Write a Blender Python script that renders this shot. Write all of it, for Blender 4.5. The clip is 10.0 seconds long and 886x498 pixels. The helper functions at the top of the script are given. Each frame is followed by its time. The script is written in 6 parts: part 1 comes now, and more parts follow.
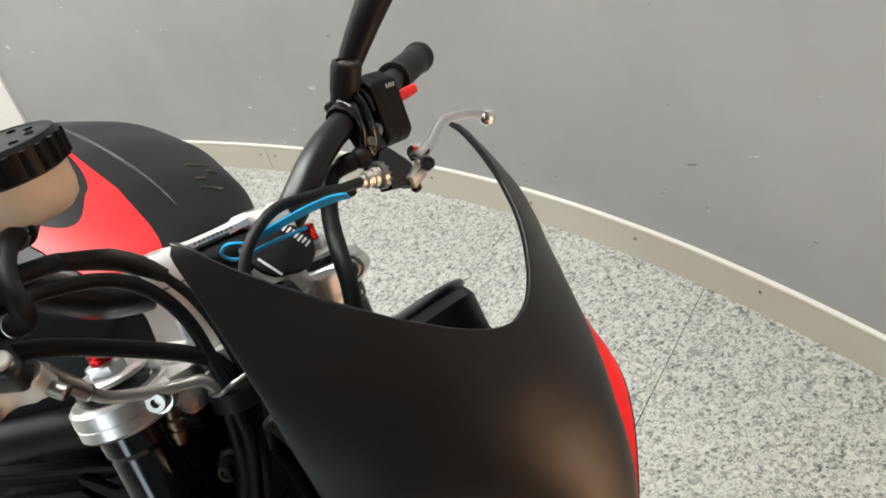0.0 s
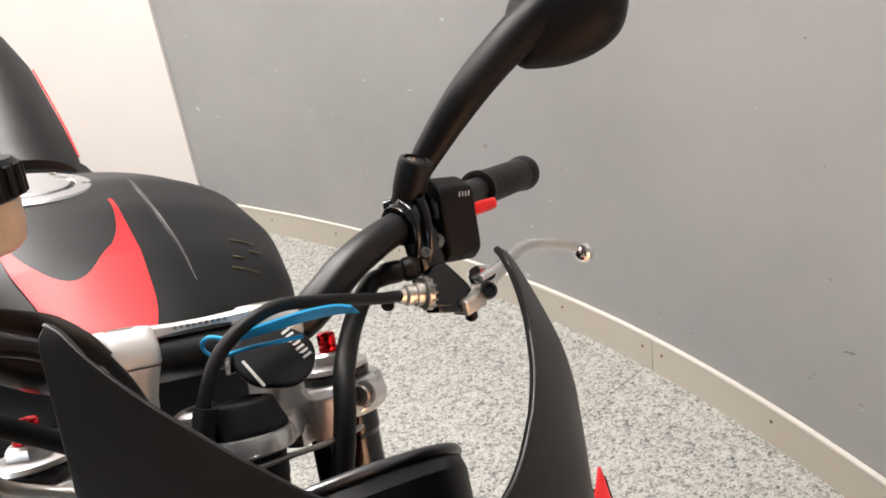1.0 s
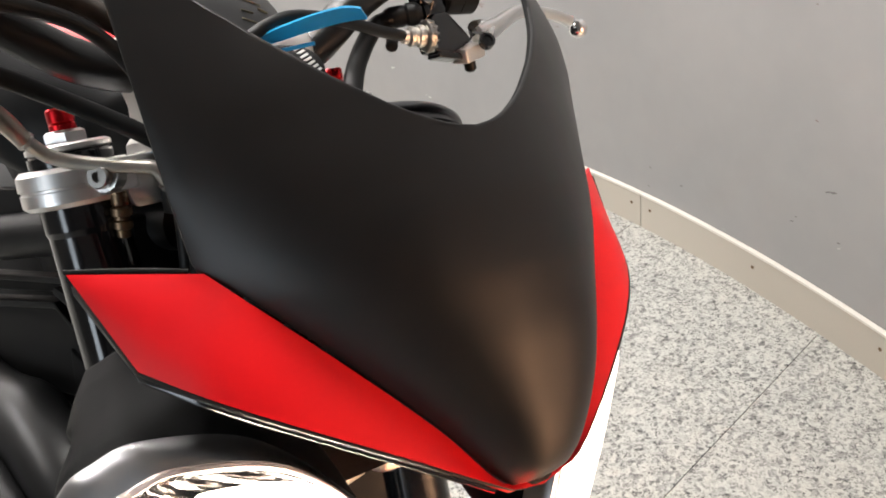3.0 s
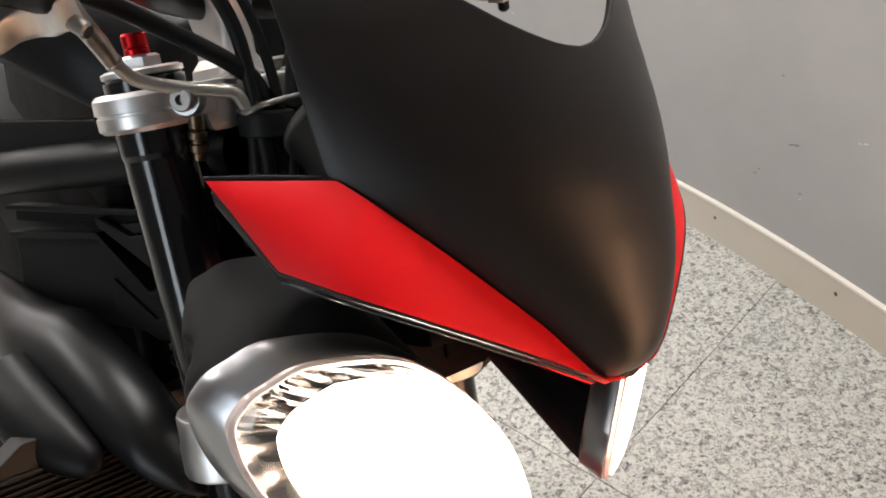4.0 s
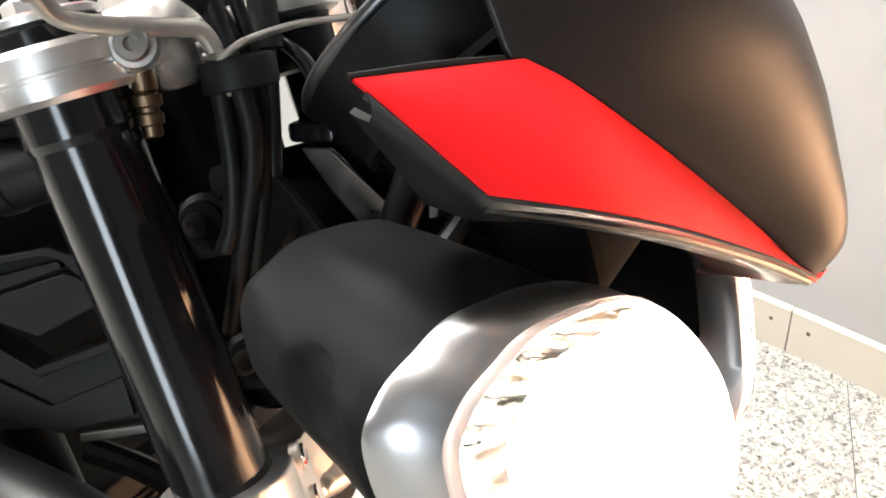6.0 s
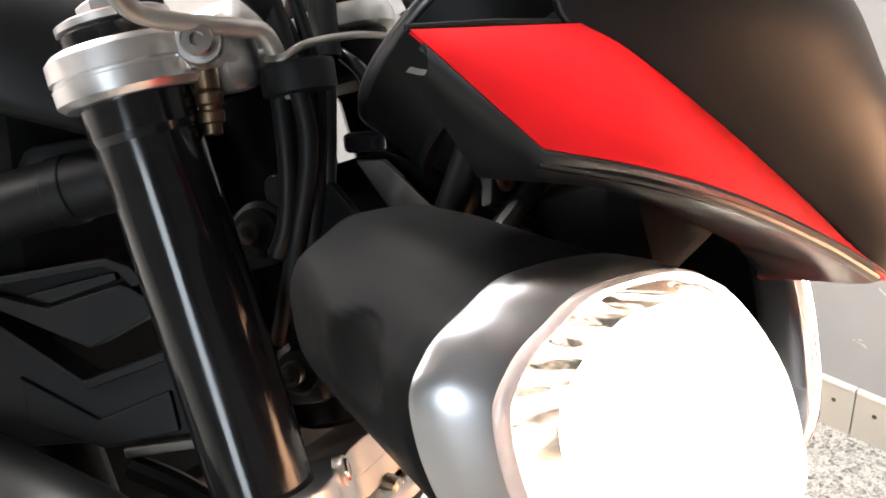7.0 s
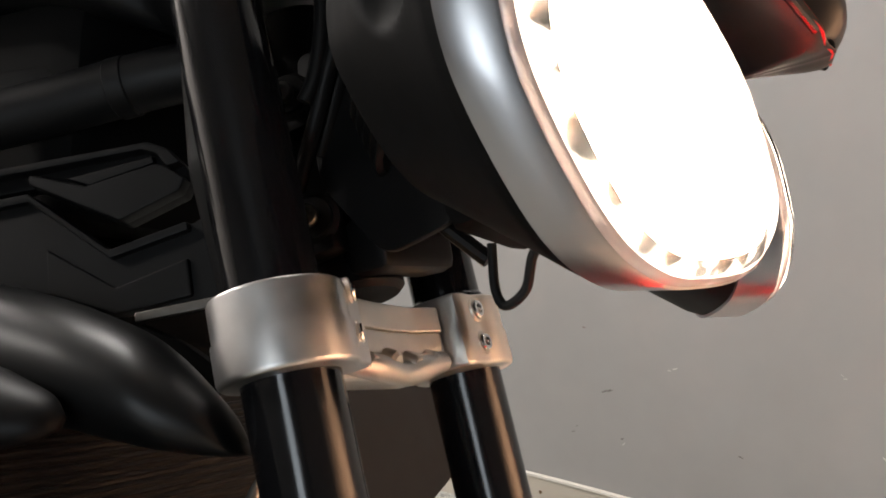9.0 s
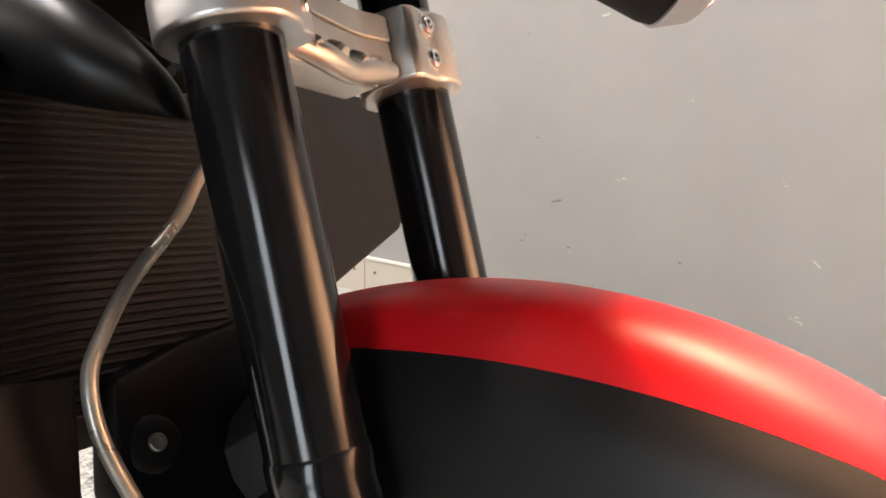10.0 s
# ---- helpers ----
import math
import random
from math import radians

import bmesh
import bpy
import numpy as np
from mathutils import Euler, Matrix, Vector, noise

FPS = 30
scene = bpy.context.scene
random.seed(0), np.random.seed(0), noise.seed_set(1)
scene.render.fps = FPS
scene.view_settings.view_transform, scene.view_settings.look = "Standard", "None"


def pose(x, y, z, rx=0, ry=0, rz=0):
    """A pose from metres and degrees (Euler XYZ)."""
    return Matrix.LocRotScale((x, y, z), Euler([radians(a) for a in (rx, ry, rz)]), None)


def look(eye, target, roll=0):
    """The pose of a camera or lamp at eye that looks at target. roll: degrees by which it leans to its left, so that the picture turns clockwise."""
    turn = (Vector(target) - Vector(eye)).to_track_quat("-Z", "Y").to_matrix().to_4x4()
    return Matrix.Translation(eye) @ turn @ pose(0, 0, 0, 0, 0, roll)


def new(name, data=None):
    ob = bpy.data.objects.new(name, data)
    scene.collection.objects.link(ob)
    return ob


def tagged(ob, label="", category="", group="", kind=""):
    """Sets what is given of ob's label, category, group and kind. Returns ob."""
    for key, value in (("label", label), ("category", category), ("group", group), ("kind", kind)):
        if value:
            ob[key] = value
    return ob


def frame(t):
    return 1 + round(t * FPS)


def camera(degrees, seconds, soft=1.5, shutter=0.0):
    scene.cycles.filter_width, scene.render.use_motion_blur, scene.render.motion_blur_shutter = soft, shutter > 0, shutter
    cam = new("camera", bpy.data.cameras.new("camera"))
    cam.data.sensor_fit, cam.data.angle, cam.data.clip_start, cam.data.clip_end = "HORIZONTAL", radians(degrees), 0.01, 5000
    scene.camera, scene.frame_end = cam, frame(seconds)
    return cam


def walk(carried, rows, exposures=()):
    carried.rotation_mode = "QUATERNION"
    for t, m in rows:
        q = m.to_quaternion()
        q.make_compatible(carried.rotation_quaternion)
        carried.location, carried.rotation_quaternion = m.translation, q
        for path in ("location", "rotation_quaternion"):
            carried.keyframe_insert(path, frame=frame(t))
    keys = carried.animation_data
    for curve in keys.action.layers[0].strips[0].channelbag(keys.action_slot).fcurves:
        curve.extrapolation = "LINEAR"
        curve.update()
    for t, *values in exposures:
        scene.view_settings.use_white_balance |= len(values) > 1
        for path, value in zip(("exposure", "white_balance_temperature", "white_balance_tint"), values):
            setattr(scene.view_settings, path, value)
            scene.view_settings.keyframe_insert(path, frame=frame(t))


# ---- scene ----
cam = camera(56.0, 10.0, soft=1.8)
PATH = [
    (0, (0.4555, -0.2960, 1.3507), (-0.0725, 0.3376, 0.7853), -15.10),
    (0.5, (0.4593, -0.2298, 1.3419), (-0.1542, 0.3929, 0.8562), -11.36),
    (1, (0.4482, -0.1657, 1.2869), (-0.2464, 0.4217, 0.8716), -8.38),
    (1.5, (0.4406, -0.1878, 1.2466), (-0.2682, 0.3475, 0.7872), -9.17),
    (2, (0.4662, -0.2066, 1.2231), (-0.2266, 0.3353, 0.7473), -8.38),
    (2.5, (0.4930, -0.2227, 1.2086), (-0.1828, 0.3258, 0.7163), -8.10),
    (3, (0.5057, -0.2469, 1.1958), (-0.1514, 0.3003, 0.6774), -8.17),
    (3.2, (0.5046, -0.2586, 1.1874), (-0.1410, 0.2904, 0.6565), -8.33),
    (4.3, (0.4579, -0.3440, 1.2220), (-0.1228, 0.2393, 0.6541), -5.47),
    (4.5, (0.4390, -0.3361, 1.2397), (-0.1434, 0.2565, 0.6834), -6.15),
    (5, (0.3056, -0.3250, 1.2485), (-0.2057, 0.3305, 0.6927), -6.17),
    (5.5, (0.2520, -0.3632, 1.1690), (-0.0757, 0.3895, 0.5980), -3.51),
    (5.7, (0.2574, -0.3772, 1.1401), (-0.0450, 0.3947, 0.5809), -4.36),
    (6.8, (0.2689, -0.3887, 1.0680), (-0.0871, 0.4212, 0.6018), -4.76),
    (7, (0.2672, -0.4005, 1.0685), (-0.1072, 0.4158, 0.6287), -4.78),
    (7.5, (0.2720, -0.4243, 1.0102), (-0.1358, 0.4476, 0.7391), -4.19),
    (8, (0.2827, -0.4565, 0.9153), (-0.1338, 0.4485, 0.8288), -4.01),
    (8.5, (0.2979, -0.4830, 0.8857), (-0.1099, 0.4290, 0.8407), -3.45),
    (9, (0.2946, -0.5107, 0.8437), (-0.0962, 0.4042, 0.7419), -2.42),
    (9.5, (0.2913, -0.5248, 0.8023), (-0.0810, 0.3849, 0.6183), -0.87),
    (10, (0.3036, -0.5224, 0.7540), (-0.0292, 0.3774, 0.4721), -0.00),
]
walk(cam, [(t, look(eye, target, roll)) for t, eye, target, roll in PATH],
     exposures=[(0.0, -0.15, 6300, 4), (0.5, -0.03, 6450, 9), (1.0, -0.15, 6550, 12), (1.5, 0.15, 6550, 12), (2.0, 0.33, 6550, 12), (2.5, 0.18, 6500, 11), (3.0, 0.0, 6500, 11), (4.5, -0.2, 6500, 11), (5.0, 0.45, 6600, 11), (5.5, 1.1, 6500, 8), (7.0, 0.7, 6450, 11), (7.5, 1.0, 6450, 12), (8.0, 0.6, 6600, 12), (8.5, -0.25, 6650, 12), (9.0, -0.4, 6650, 11), (9.5, -0.1, 6600, 12), (10.0, 0.2, 6800, 13)])

# ---- world and light ----
world = bpy.data.worlds.new("world")
scene.world = world
world.use_nodes = True
world.node_tree.nodes["Background"].inputs[0].default_value = (0.9, 0.95, 1.0, 1)
world.node_tree.nodes["Background"].inputs[1].default_value = 0.01


def area_lamp(name, eye, target, sx, sy, watts, colour):
    data = bpy.data.lights.new(name, "AREA")
    data.shape, data.size, data.size_y, data.energy, data.color = "RECTANGLE", sx, sy, watts, colour
    ob = new(name, data)
    ob.matrix_world = look(eye, target)
    return ob


CEILING_Z = 2.75
TUBES = [(-2.1, 0.35), (-0.5, 0.35), (-2.6, -1.5), (-3.85, -0.4)]
for tx, ty in TUBES:
    area_lamp("tube_light", (tx, ty, CEILING_Z - 0.09), (tx, ty, 0), 1.2, 0.10, 66, (1.0, 0.965, 0.93))

# daylight through the tall window in the south wall
WIN_X, WIN_Y, WIN_Z0, WIN_Z1, WIN_W = 0.65, -4.0, 0.12, 2.20, 0.95
area_lamp("window_daylight", (WIN_X, WIN_Y - 0.09, (WIN_Z0 + WIN_Z1) / 2), (WIN_X, 0, (WIN_Z0 + WIN_Z1) / 2), WIN_W, WIN_Z1 - WIN_Z0, 48, (0.82, 0.92, 1.0))


# ---- materials ----
def nodes_of(name):
    m = bpy.data.materials.new(name)
    m.use_nodes = True
    nt = m.node_tree
    return m, nt, nt.nodes["Principled BSDF"]


def node(nt, kind, **inputs):
    n = nt.nodes.new(kind)
    for k, v in inputs.items():
        n.inputs[k.replace("_", " ")].default_value = v
    return n


def ramp(nt, fac, stops):
    n = nt.nodes.new("ShaderNodeValToRGB")
    while len(n.color_ramp.elements) < len(stops):
        n.color_ramp.elements.new(0.5)
    for e, (p, c) in zip(n.color_ramp.elements, stops):
        e.position, e.color = p, (*c, 1) if len(c) == 3 else c
    nt.links.new(fac, n.inputs[0])
    return n.outputs[0]


def mix(nt, fac, a, b, blend="MIX"):
    n = nt.nodes.new("ShaderNodeMix")
    n.data_type, n.blend_type = "RGBA", blend
    for sock, v in ((n.inputs[0], fac), (n.inputs[6], a), (n.inputs[7], b)):
        if isinstance(v, bpy.types.NodeSocket):
            nt.links.new(v, sock)
        else:
            sock.default_value = v if isinstance(v, float) else (*v, 1)
    return n.outputs[2]


def coords(nt):
    return nt.nodes.new("ShaderNodeTexCoord").outputs["Object"]


def noise_tex(nt, scale, detail=4, rough=0.55, vec=None, distortion=0.0):
    n = node(nt, "ShaderNodeTexNoise", Scale=scale, Detail=detail, Roughness=rough, Distortion=distortion)
    nt.links.new(vec if vec else coords(nt), n.inputs["Vector"])
    return n.outputs["Fac"]


def bump(nt, bsdf, height, strength, distance=0.001):
    n = node(nt, "ShaderNodeBump", Strength=strength, Distance=distance)
    nt.links.new(height, n.inputs["Height"])
    nt.links.new(n.outputs[0], bsdf.inputs["Normal"])


def surface(name, colour, rough, metal=0.0, vary=0.12, grain=900, grain_bump=0.05, wear=6, rough_vary=0.08, coat=0.0, spec=0.5):
    """A paint, plastic or metal with fine grain and slow wear."""
    m, nt, b = nodes_of(name)
    slow = noise_tex(nt, wear, 5)
    fine = noise_tex(nt, grain, 2)
    lo = tuple(c * (1 - vary) for c in colour)
    hi = tuple(min(1, c * (1 + vary)) for c in colour)
    col = ramp(nt, slow, [(0.3, lo), (0.7, hi)])
    nt.links.new(col, b.inputs["Base Color"])
    r = node(nt, "ShaderNodeMapRange")
    nt.links.new(slow, r.inputs[0])
    r.inputs[1].default_value, r.inputs[2].default_value = 0.3, 0.7
    r.inputs[3].default_value, r.inputs[4].default_value = max(0.02, rough - rough_vary), rough + rough_vary
    nt.links.new(r.outputs[0], b.inputs["Roughness"])
    b.inputs["Metallic"].default_value = metal
    b.inputs["Coat Weight"].default_value = coat
    b.inputs["Coat Roughness"].default_value = 0.08
    b.inputs["Specular IOR Level"].default_value = spec
    if grain_bump:
        bump(nt, b, fine, grain_bump, 0.0006)
    return m


MATTE_BLACK = surface("matte_black_paint", (0.008, 0.0077, 0.0077), 0.38, vary=0.15, grain=2500, grain_bump=0.05, wear=14, rough_vary=0.04, spec=0.32)
RED = surface("red_paint", (0.70, 0.007, 0.012), 0.43, vary=0.08, grain=2500, grain_bump=0.03, wear=12, rough_vary=0.05, spec=0.28)
TANK_BLACK = surface("satin_tank_black", (0.006, 0.0062, 0.0066), 0.42, vary=0.12, grain=2500, grain_bump=0.015, wear=9, rough_vary=0.03, spec=0.17)
SHROUD_BLACK = surface("satin_shroud_black", (0.004, 0.0042, 0.0045), 0.40, vary=0.12, grain=2500, grain_bump=0.01, wear=7, rough_vary=0.02, spec=0.36)
GLOSS_BLACK = surface("gloss_black_anodised", (0.007, 0.007, 0.008), 0.14, vary=0.2, grain=1500, grain_bump=0.02, wear=18, rough_vary=0.05)
PLASTIC = surface("black_plastic", (0.0045, 0.0045, 0.0047), 0.46, vary=0.2, grain=1400, grain_bump=0.12, wear=20, spec=0.17)
RUBBER = surface("black_rubber", (0.006, 0.006, 0.006), 0.5, vary=0.25, grain=700, grain_bump=0.12, wear=25, spec=0.22)
SILVER = surface("silver_anodised", (0.74, 0.73, 0.72), 0.36, metal=1.0, vary=0.10, grain=1800, grain_bump=0.08, wear=30)
CAST = surface("cast_silver", (0.70, 0.66, 0.61), 0.42, metal=1.0, vary=0.12, grain=1200, grain_bump=0.12, wear=24)
CHROME = surface("chrome", (0.80, 0.79, 0.78), 0.12, metal=1.0, vary=0.06, grain=900, grain_bump=0.02, wear=30, rough_vary=0.05)
STEEL = surface("bolt_steel", (0.33, 0.315, 0.295), 0.34, metal=1.0, vary=0.2, grain=900, grain_bump=0.08, wear=60)
BRUSHED = surface("brushed_ring", (0.46, 0.46, 0.47), 0.33, metal=1.0, vary=0.04, grain=1500, grain_bump=0.05, wear=20)
RED_ANOD = surface("red_anodised", (0.55, 0.015, 0.02), 0.28, metal=1.0, vary=0.15, grain=1200, grain_bump=0.05, wear=40)
RED_PLASTIC = surface("red_switch_plastic", (0.75, 0.02, 0.02), 0.4, vary=0.05)
BLUE = surface("blue_tag_plastic", (0.02, 0.40, 0.78), 0.42, vary=0.1, wear=60)
WHITE_PRINT = surface("white_print", (0.75, 0.75, 0.73), 0.5, vary=0.05)
POT = surface("reservoir_plastic", (0.62, 0.50, 0.37), 0.35, vary=0.12, wear=30)
POT.node_tree.nodes["Principled BSDF"].inputs["Subsurface Weight"].default_value = 0.15
POT.node_tree.nodes["Principled BSDF"].inputs["Subsurface Radius"].default_value = (0.01, 0.006, 0.003)
BRONZE = surface("bronze_fitting", (0.16, 0.11, 0.07), 0.4, metal=1.0, vary=0.3, wear=50)
COVER = surface("moulded_cover_plastic", (0.007, 0.007, 0.0074), 0.48, vary=0.2, grain=1400, grain_bump=0.10, wear=25, spec=0.22)
BEZEL = surface("dark_bezel", (0.13, 0.13, 0.135), 0.36, metal=1.0, vary=0.1, grain=900, grain_bump=0.04, wear=30)
FADED_PRINT = surface("faded_print", (0.24, 0.22, 0.15), 0.7, vary=0.5, wear=60, spec=0.1)
LAMP_BLACK = surface("lamp_body_black", (0.0042, 0.0043, 0.0045), 0.58, vary=0.2, grain=1400, grain_bump=0.10, wear=20, spec=0.10)
SHEATH = surface("worn_sheath", (0.018, 0.014, 0.011), 0.6, vary=0.5, grain=500, grain_bump=0.25, wear=60, spec=0.2)
RADIATOR = surface("radiator_black", (0.012, 0.011, 0.010), 0.5, vary=0.25, wear=15, spec=0.25)
LINING = surface("rough_black_lining", (0.005, 0.005, 0.005), 0.75, vary=0.2, wear=20, spec=0.08)
FORGED = surface("forged_alloy", (0.74, 0.71, 0.68), 0.46, metal=0.85, vary=0.10, grain=1200, grain_bump=0.10, wear=30)
CAST_BLACK = surface("worn_black_casting", (0.009, 0.009, 0.0095), 0.34, vary=0.25, grain=900, grain_bump=0.20, wear=40, spec=0.4)
CRIMP = surface("crimp_steel", (0.46, 0.42, 0.36), 0.36, metal=0.9, vary=0.2, grain=700, grain_bump=0.08, wear=50)
GOLD_HOSE = surface("braided_line", (0.42, 0.40, 0.36), 0.34, metal=0.7, vary=0.2, grain=400, grain_bump=0.1, wear=40)
TYRE = surface("tyre_rubber", (0.014, 0.014, 0.014), 0.65, vary=0.3, grain=500, grain_bump=0.2, wear=20)


def glass(name, tint=(1, 1, 1), rough=0.02):
    m, nt, b = nodes_of(name)
    b.inputs["Base Color"].default_value = (*tint, 1)
    b.inputs["Transmission Weight"].default_value = 1.0
    b.inputs["Roughness"].default_value = rough
    b.inputs["IOR"].default_value = 1.45
    return m


LENS = glass("lamp_glass", (1, 0.985, 0.96), 0.0)
RIM_GLASS = surface("lens_edge_glass", (0.90, 0.78, 0.74), 0.10, vary=0.03, grain_bump=0, rough_vary=0.02)
RIM_GLASS.node_tree.nodes["Principled BSDF"].inputs["Transmission Weight"].default_value = 0.45
REFLECTOR = surface("lamp_reflector", (0.26, 0.25, 0.25), 0.10, metal=1.0, vary=0.15, grain=900, grain_bump=0.02, wear=30, rough_vary=0.05)
MIRROR = surface("mirror_glass", (0.85, 0.86, 0.88), 0.03, metal=1.0, vary=0.01, grain_bump=0, rough_vary=0.01)


def glow(name, colour, strength):
    m, nt, b = nodes_of(name)
    b.inputs["Base Color"].default_value = (0.8, 0.8, 0.8, 1)
    b.inputs["Emission Color"].default_value = (*colour, 1)
    b.inputs["Emission Strength"].default_value = strength
    return m


LAMP_GLOW = glow("headlamp_glow", (1.0, 0.86, 0.70), 34.0)
TUBE_GLOW = glow("tube_glow", (1.0, 0.97, 0.93), 9.0)


def wall_material():
    m, nt, b = nodes_of("grey_wall_lining")
    slow = noise_tex(nt, 1.3, 5)
    mid = noise_tex(nt, 14, 6)
    fine = noise_tex(nt, 420, 3)
    col = ramp(nt, slow, [(0.3, (0.235, 0.233, 0.232)), (0.7, (0.29, 0.285, 0.28))])
    col = mix(nt, 0.08, col, ramp(nt, mid, [(0.35, (0.20, 0.20, 0.20)), (0.65, (0.32, 0.315, 0.31))]))
    # scattered scuffs, pale and dark: short flecks of ragged outline
    def scuffs(scale, offset, size, rare):
        mp = nt.nodes.new("ShaderNodeMapping")
        mp.inputs["Scale"].default_value = scale
        mp.inputs["Location"].default_value = offset
        nt.links.new(coords(nt), mp.inputs[0])
        warp = nt.nodes.new("ShaderNodeTexNoise")
        warp.inputs["Scale"].default_value, warp.inputs["Detail"].default_value = 5.0, 4
        nt.links.new(mp.outputs[0], warp.inputs["Vector"])
        add = nt.nodes.new("ShaderNodeVectorMath")
        add.operation = "MULTIPLY_ADD"
        nt.links.new(warp.outputs["Color"], add.inputs[0])
        add.inputs[1].default_value = (0.7, 0.7, 0.7)
        nt.links.new(mp.outputs[0], add.inputs[2])
        vor = node(nt, "ShaderNodeTexVoronoi", Scale=1.0)
        nt.links.new(add.outputs[0], vor.inputs["Vector"])
        spot = ramp(nt, vor.outputs["Distance"], [(size * 0.7, (1, 1, 1)), (size, (0, 0, 0))])
        pick = ramp(nt, vor.outputs["Color"], [(rare, (0, 0, 0)), (rare + 0.02, (1, 1, 1))])
        return mix(nt, 1.0, spot, pick, "MULTIPLY")
    col = mix(nt, scuffs((7, 7, 15), (0.3, 0.1, 0.7), 0.085, 0.72), col, (0.48, 0.48, 0.45))
    col = mix(nt, scuffs((5, 5, 11), (2.3, 1.1, 4.7), 0.075, 0.75), col, (0.19, 0.148, 0.145))
    nt.links.new(col, b.inputs["Base Color"])
    b.inputs["Roughness"].default_value = 0.5
    bump(nt, b, fine, 0.1, 0.0008)
    return m


def plaster_material(name, colour):
    m, nt, b = nodes_of(name)
    slow = noise_tex(nt, 1.8, 4)
    fine = noise_tex(nt, 160, 5)
    nt.links.new(ramp(nt, slow, [(0.3, tuple(c * 0.94 for c in colour)), (0.7, colour)]), b.inputs["Base Color"])
    b.inputs["Roughness"].default_value = 0.7
    bump(nt, b, fine, 0.18, 0.002)
    return m


def granite_material():
    m, nt, b = nodes_of("speckled_granite")
    vec = coords(nt)
    warp = nt.nodes.new("ShaderNodeTexNoise")
    warp.inputs["Scale"].default_value, warp.inputs["Detail"].default_value = 110, 3
    nt.links.new(vec, warp.inputs["Vector"])
    add = nt.nodes.new("ShaderNodeVectorMath")
    add.operation = "MULTIPLY_ADD"
    nt.links.new(warp.outputs["Color"], add.inputs[0])
    add.inputs[1].default_value = (0.011, 0.011, 0.011)
    nt.links.new(vec, add.inputs[2])
    v1 = node(nt, "ShaderNodeTexVoronoi", Scale=130.0)
    nt.links.new(add.outputs[0], v1.inputs["Vector"])
    v2 = node(nt, "ShaderNodeTexVoronoi", Scale=290.0)
    nt.links.new(add.outputs[0], v2.inputs["Vector"])
    c1 = ramp(nt, v1.outputs["Color"], [(0.0, (0.022, 0.022, 0.023)), (0.17, (0.045, 0.045, 0.045)), (0.25, (0.16, 0.16, 0.155)), (0.38, (0.27, 0.27, 0.255)),
                                        (0.46, (0.40, 0.40, 0.37)), (0.85, (0.52, 0.52, 0.48))])
    c2 = ramp(nt, v2.outputs["Color"], [(0.0, (0.022, 0.022, 0.022)), (0.24, (0.06, 0.06, 0.058)), (0.32, (0.20, 0.20, 0.19)), (0.42, (0.40, 0.40, 0.37)), (1.0, (0.53, 0.53, 0.49))])
    clump = noise_tex(nt, 38, 3, 0.5, vec)
    col = mix(nt, ramp(nt, clump, [(0.38, (0.25, 0.25, 0.25)), (0.62, (0.75, 0.75, 0.75))]), c1, c2)
    rnd = nt.nodes.new("ShaderNodeObjectInfo").outputs["Random"]
    col = mix(nt, 0.5, col, ramp(nt, rnd, [(0, (0.86, 0.86, 0.86)), (1, (1, 1, 1))]), "MULTIPLY")
    nt.links.new(col, b.inputs["Base Color"])
    b.inputs["Roughness"].default_value = 0.34
    return m


WALL = wall_material()
WHITE_WALL = plaster_material("white_plaster", (0.62, 0.585, 0.56))
CREAM = plaster_material("cream_skirting", (0.43, 0.395, 0.335))
# skirting's top edge: light from above put into a paler cream
LIT_EDGE = plaster_material("lit_skirting_edge", (0.66, 0.63, 0.57))
PALE_SCUFF = plaster_material("pale_scuff", (0.50, 0.48, 0.46))
DARK_SCUFF = plaster_material("dark_scuff", (0.14, 0.135, 0.13))
CEILING = plaster_material("ceiling_grey", (0.22, 0.215, 0.21))
GRANITE = granite_material()
GREY_WALL = plaster_material("grey_plaster", (0.11, 0.107, 0.104))
JOINT = surface("grey_grout", (0.22, 0.22, 0.20), 0.8, vary=0.2, wear=8)


# ---- mesh helpers ----
def frame_matrix(origin, cols):
    m = Matrix(((*cols[0], origin[0]), (*cols[1], origin[1]), (*cols[2], origin[2]), (0, 0, 0, 1)))
    return m


# steering axes: x ahead across the fork, y to the rider's left, z up along the fork
FRONT = frame_matrix((0, 0, 0.9638), ((0.94546, 0.08246, -0.31514), (0.0, 0.96743, 0.25313), (0.32574, -0.23933, 0.91467)))
# the fork's own axes: x ahead, y left, z along the tubes
LEG = frame_matrix((-0.0153, -0.0019, 0.9591), ((0.95562, 0.06366, -0.28764), (-0.0086, 0.98199, 0.18876), (0.29448, -0.17791, 0.93895)))
# frame of the bike's body: it leans to its left and the fork is turned
BODY = Matrix.Translation((0, 0, 0.9638)) @ Euler((radians(-11), 0, radians(-10))).to_matrix().to_4x4()
ROOM = Matrix.Identity(4)


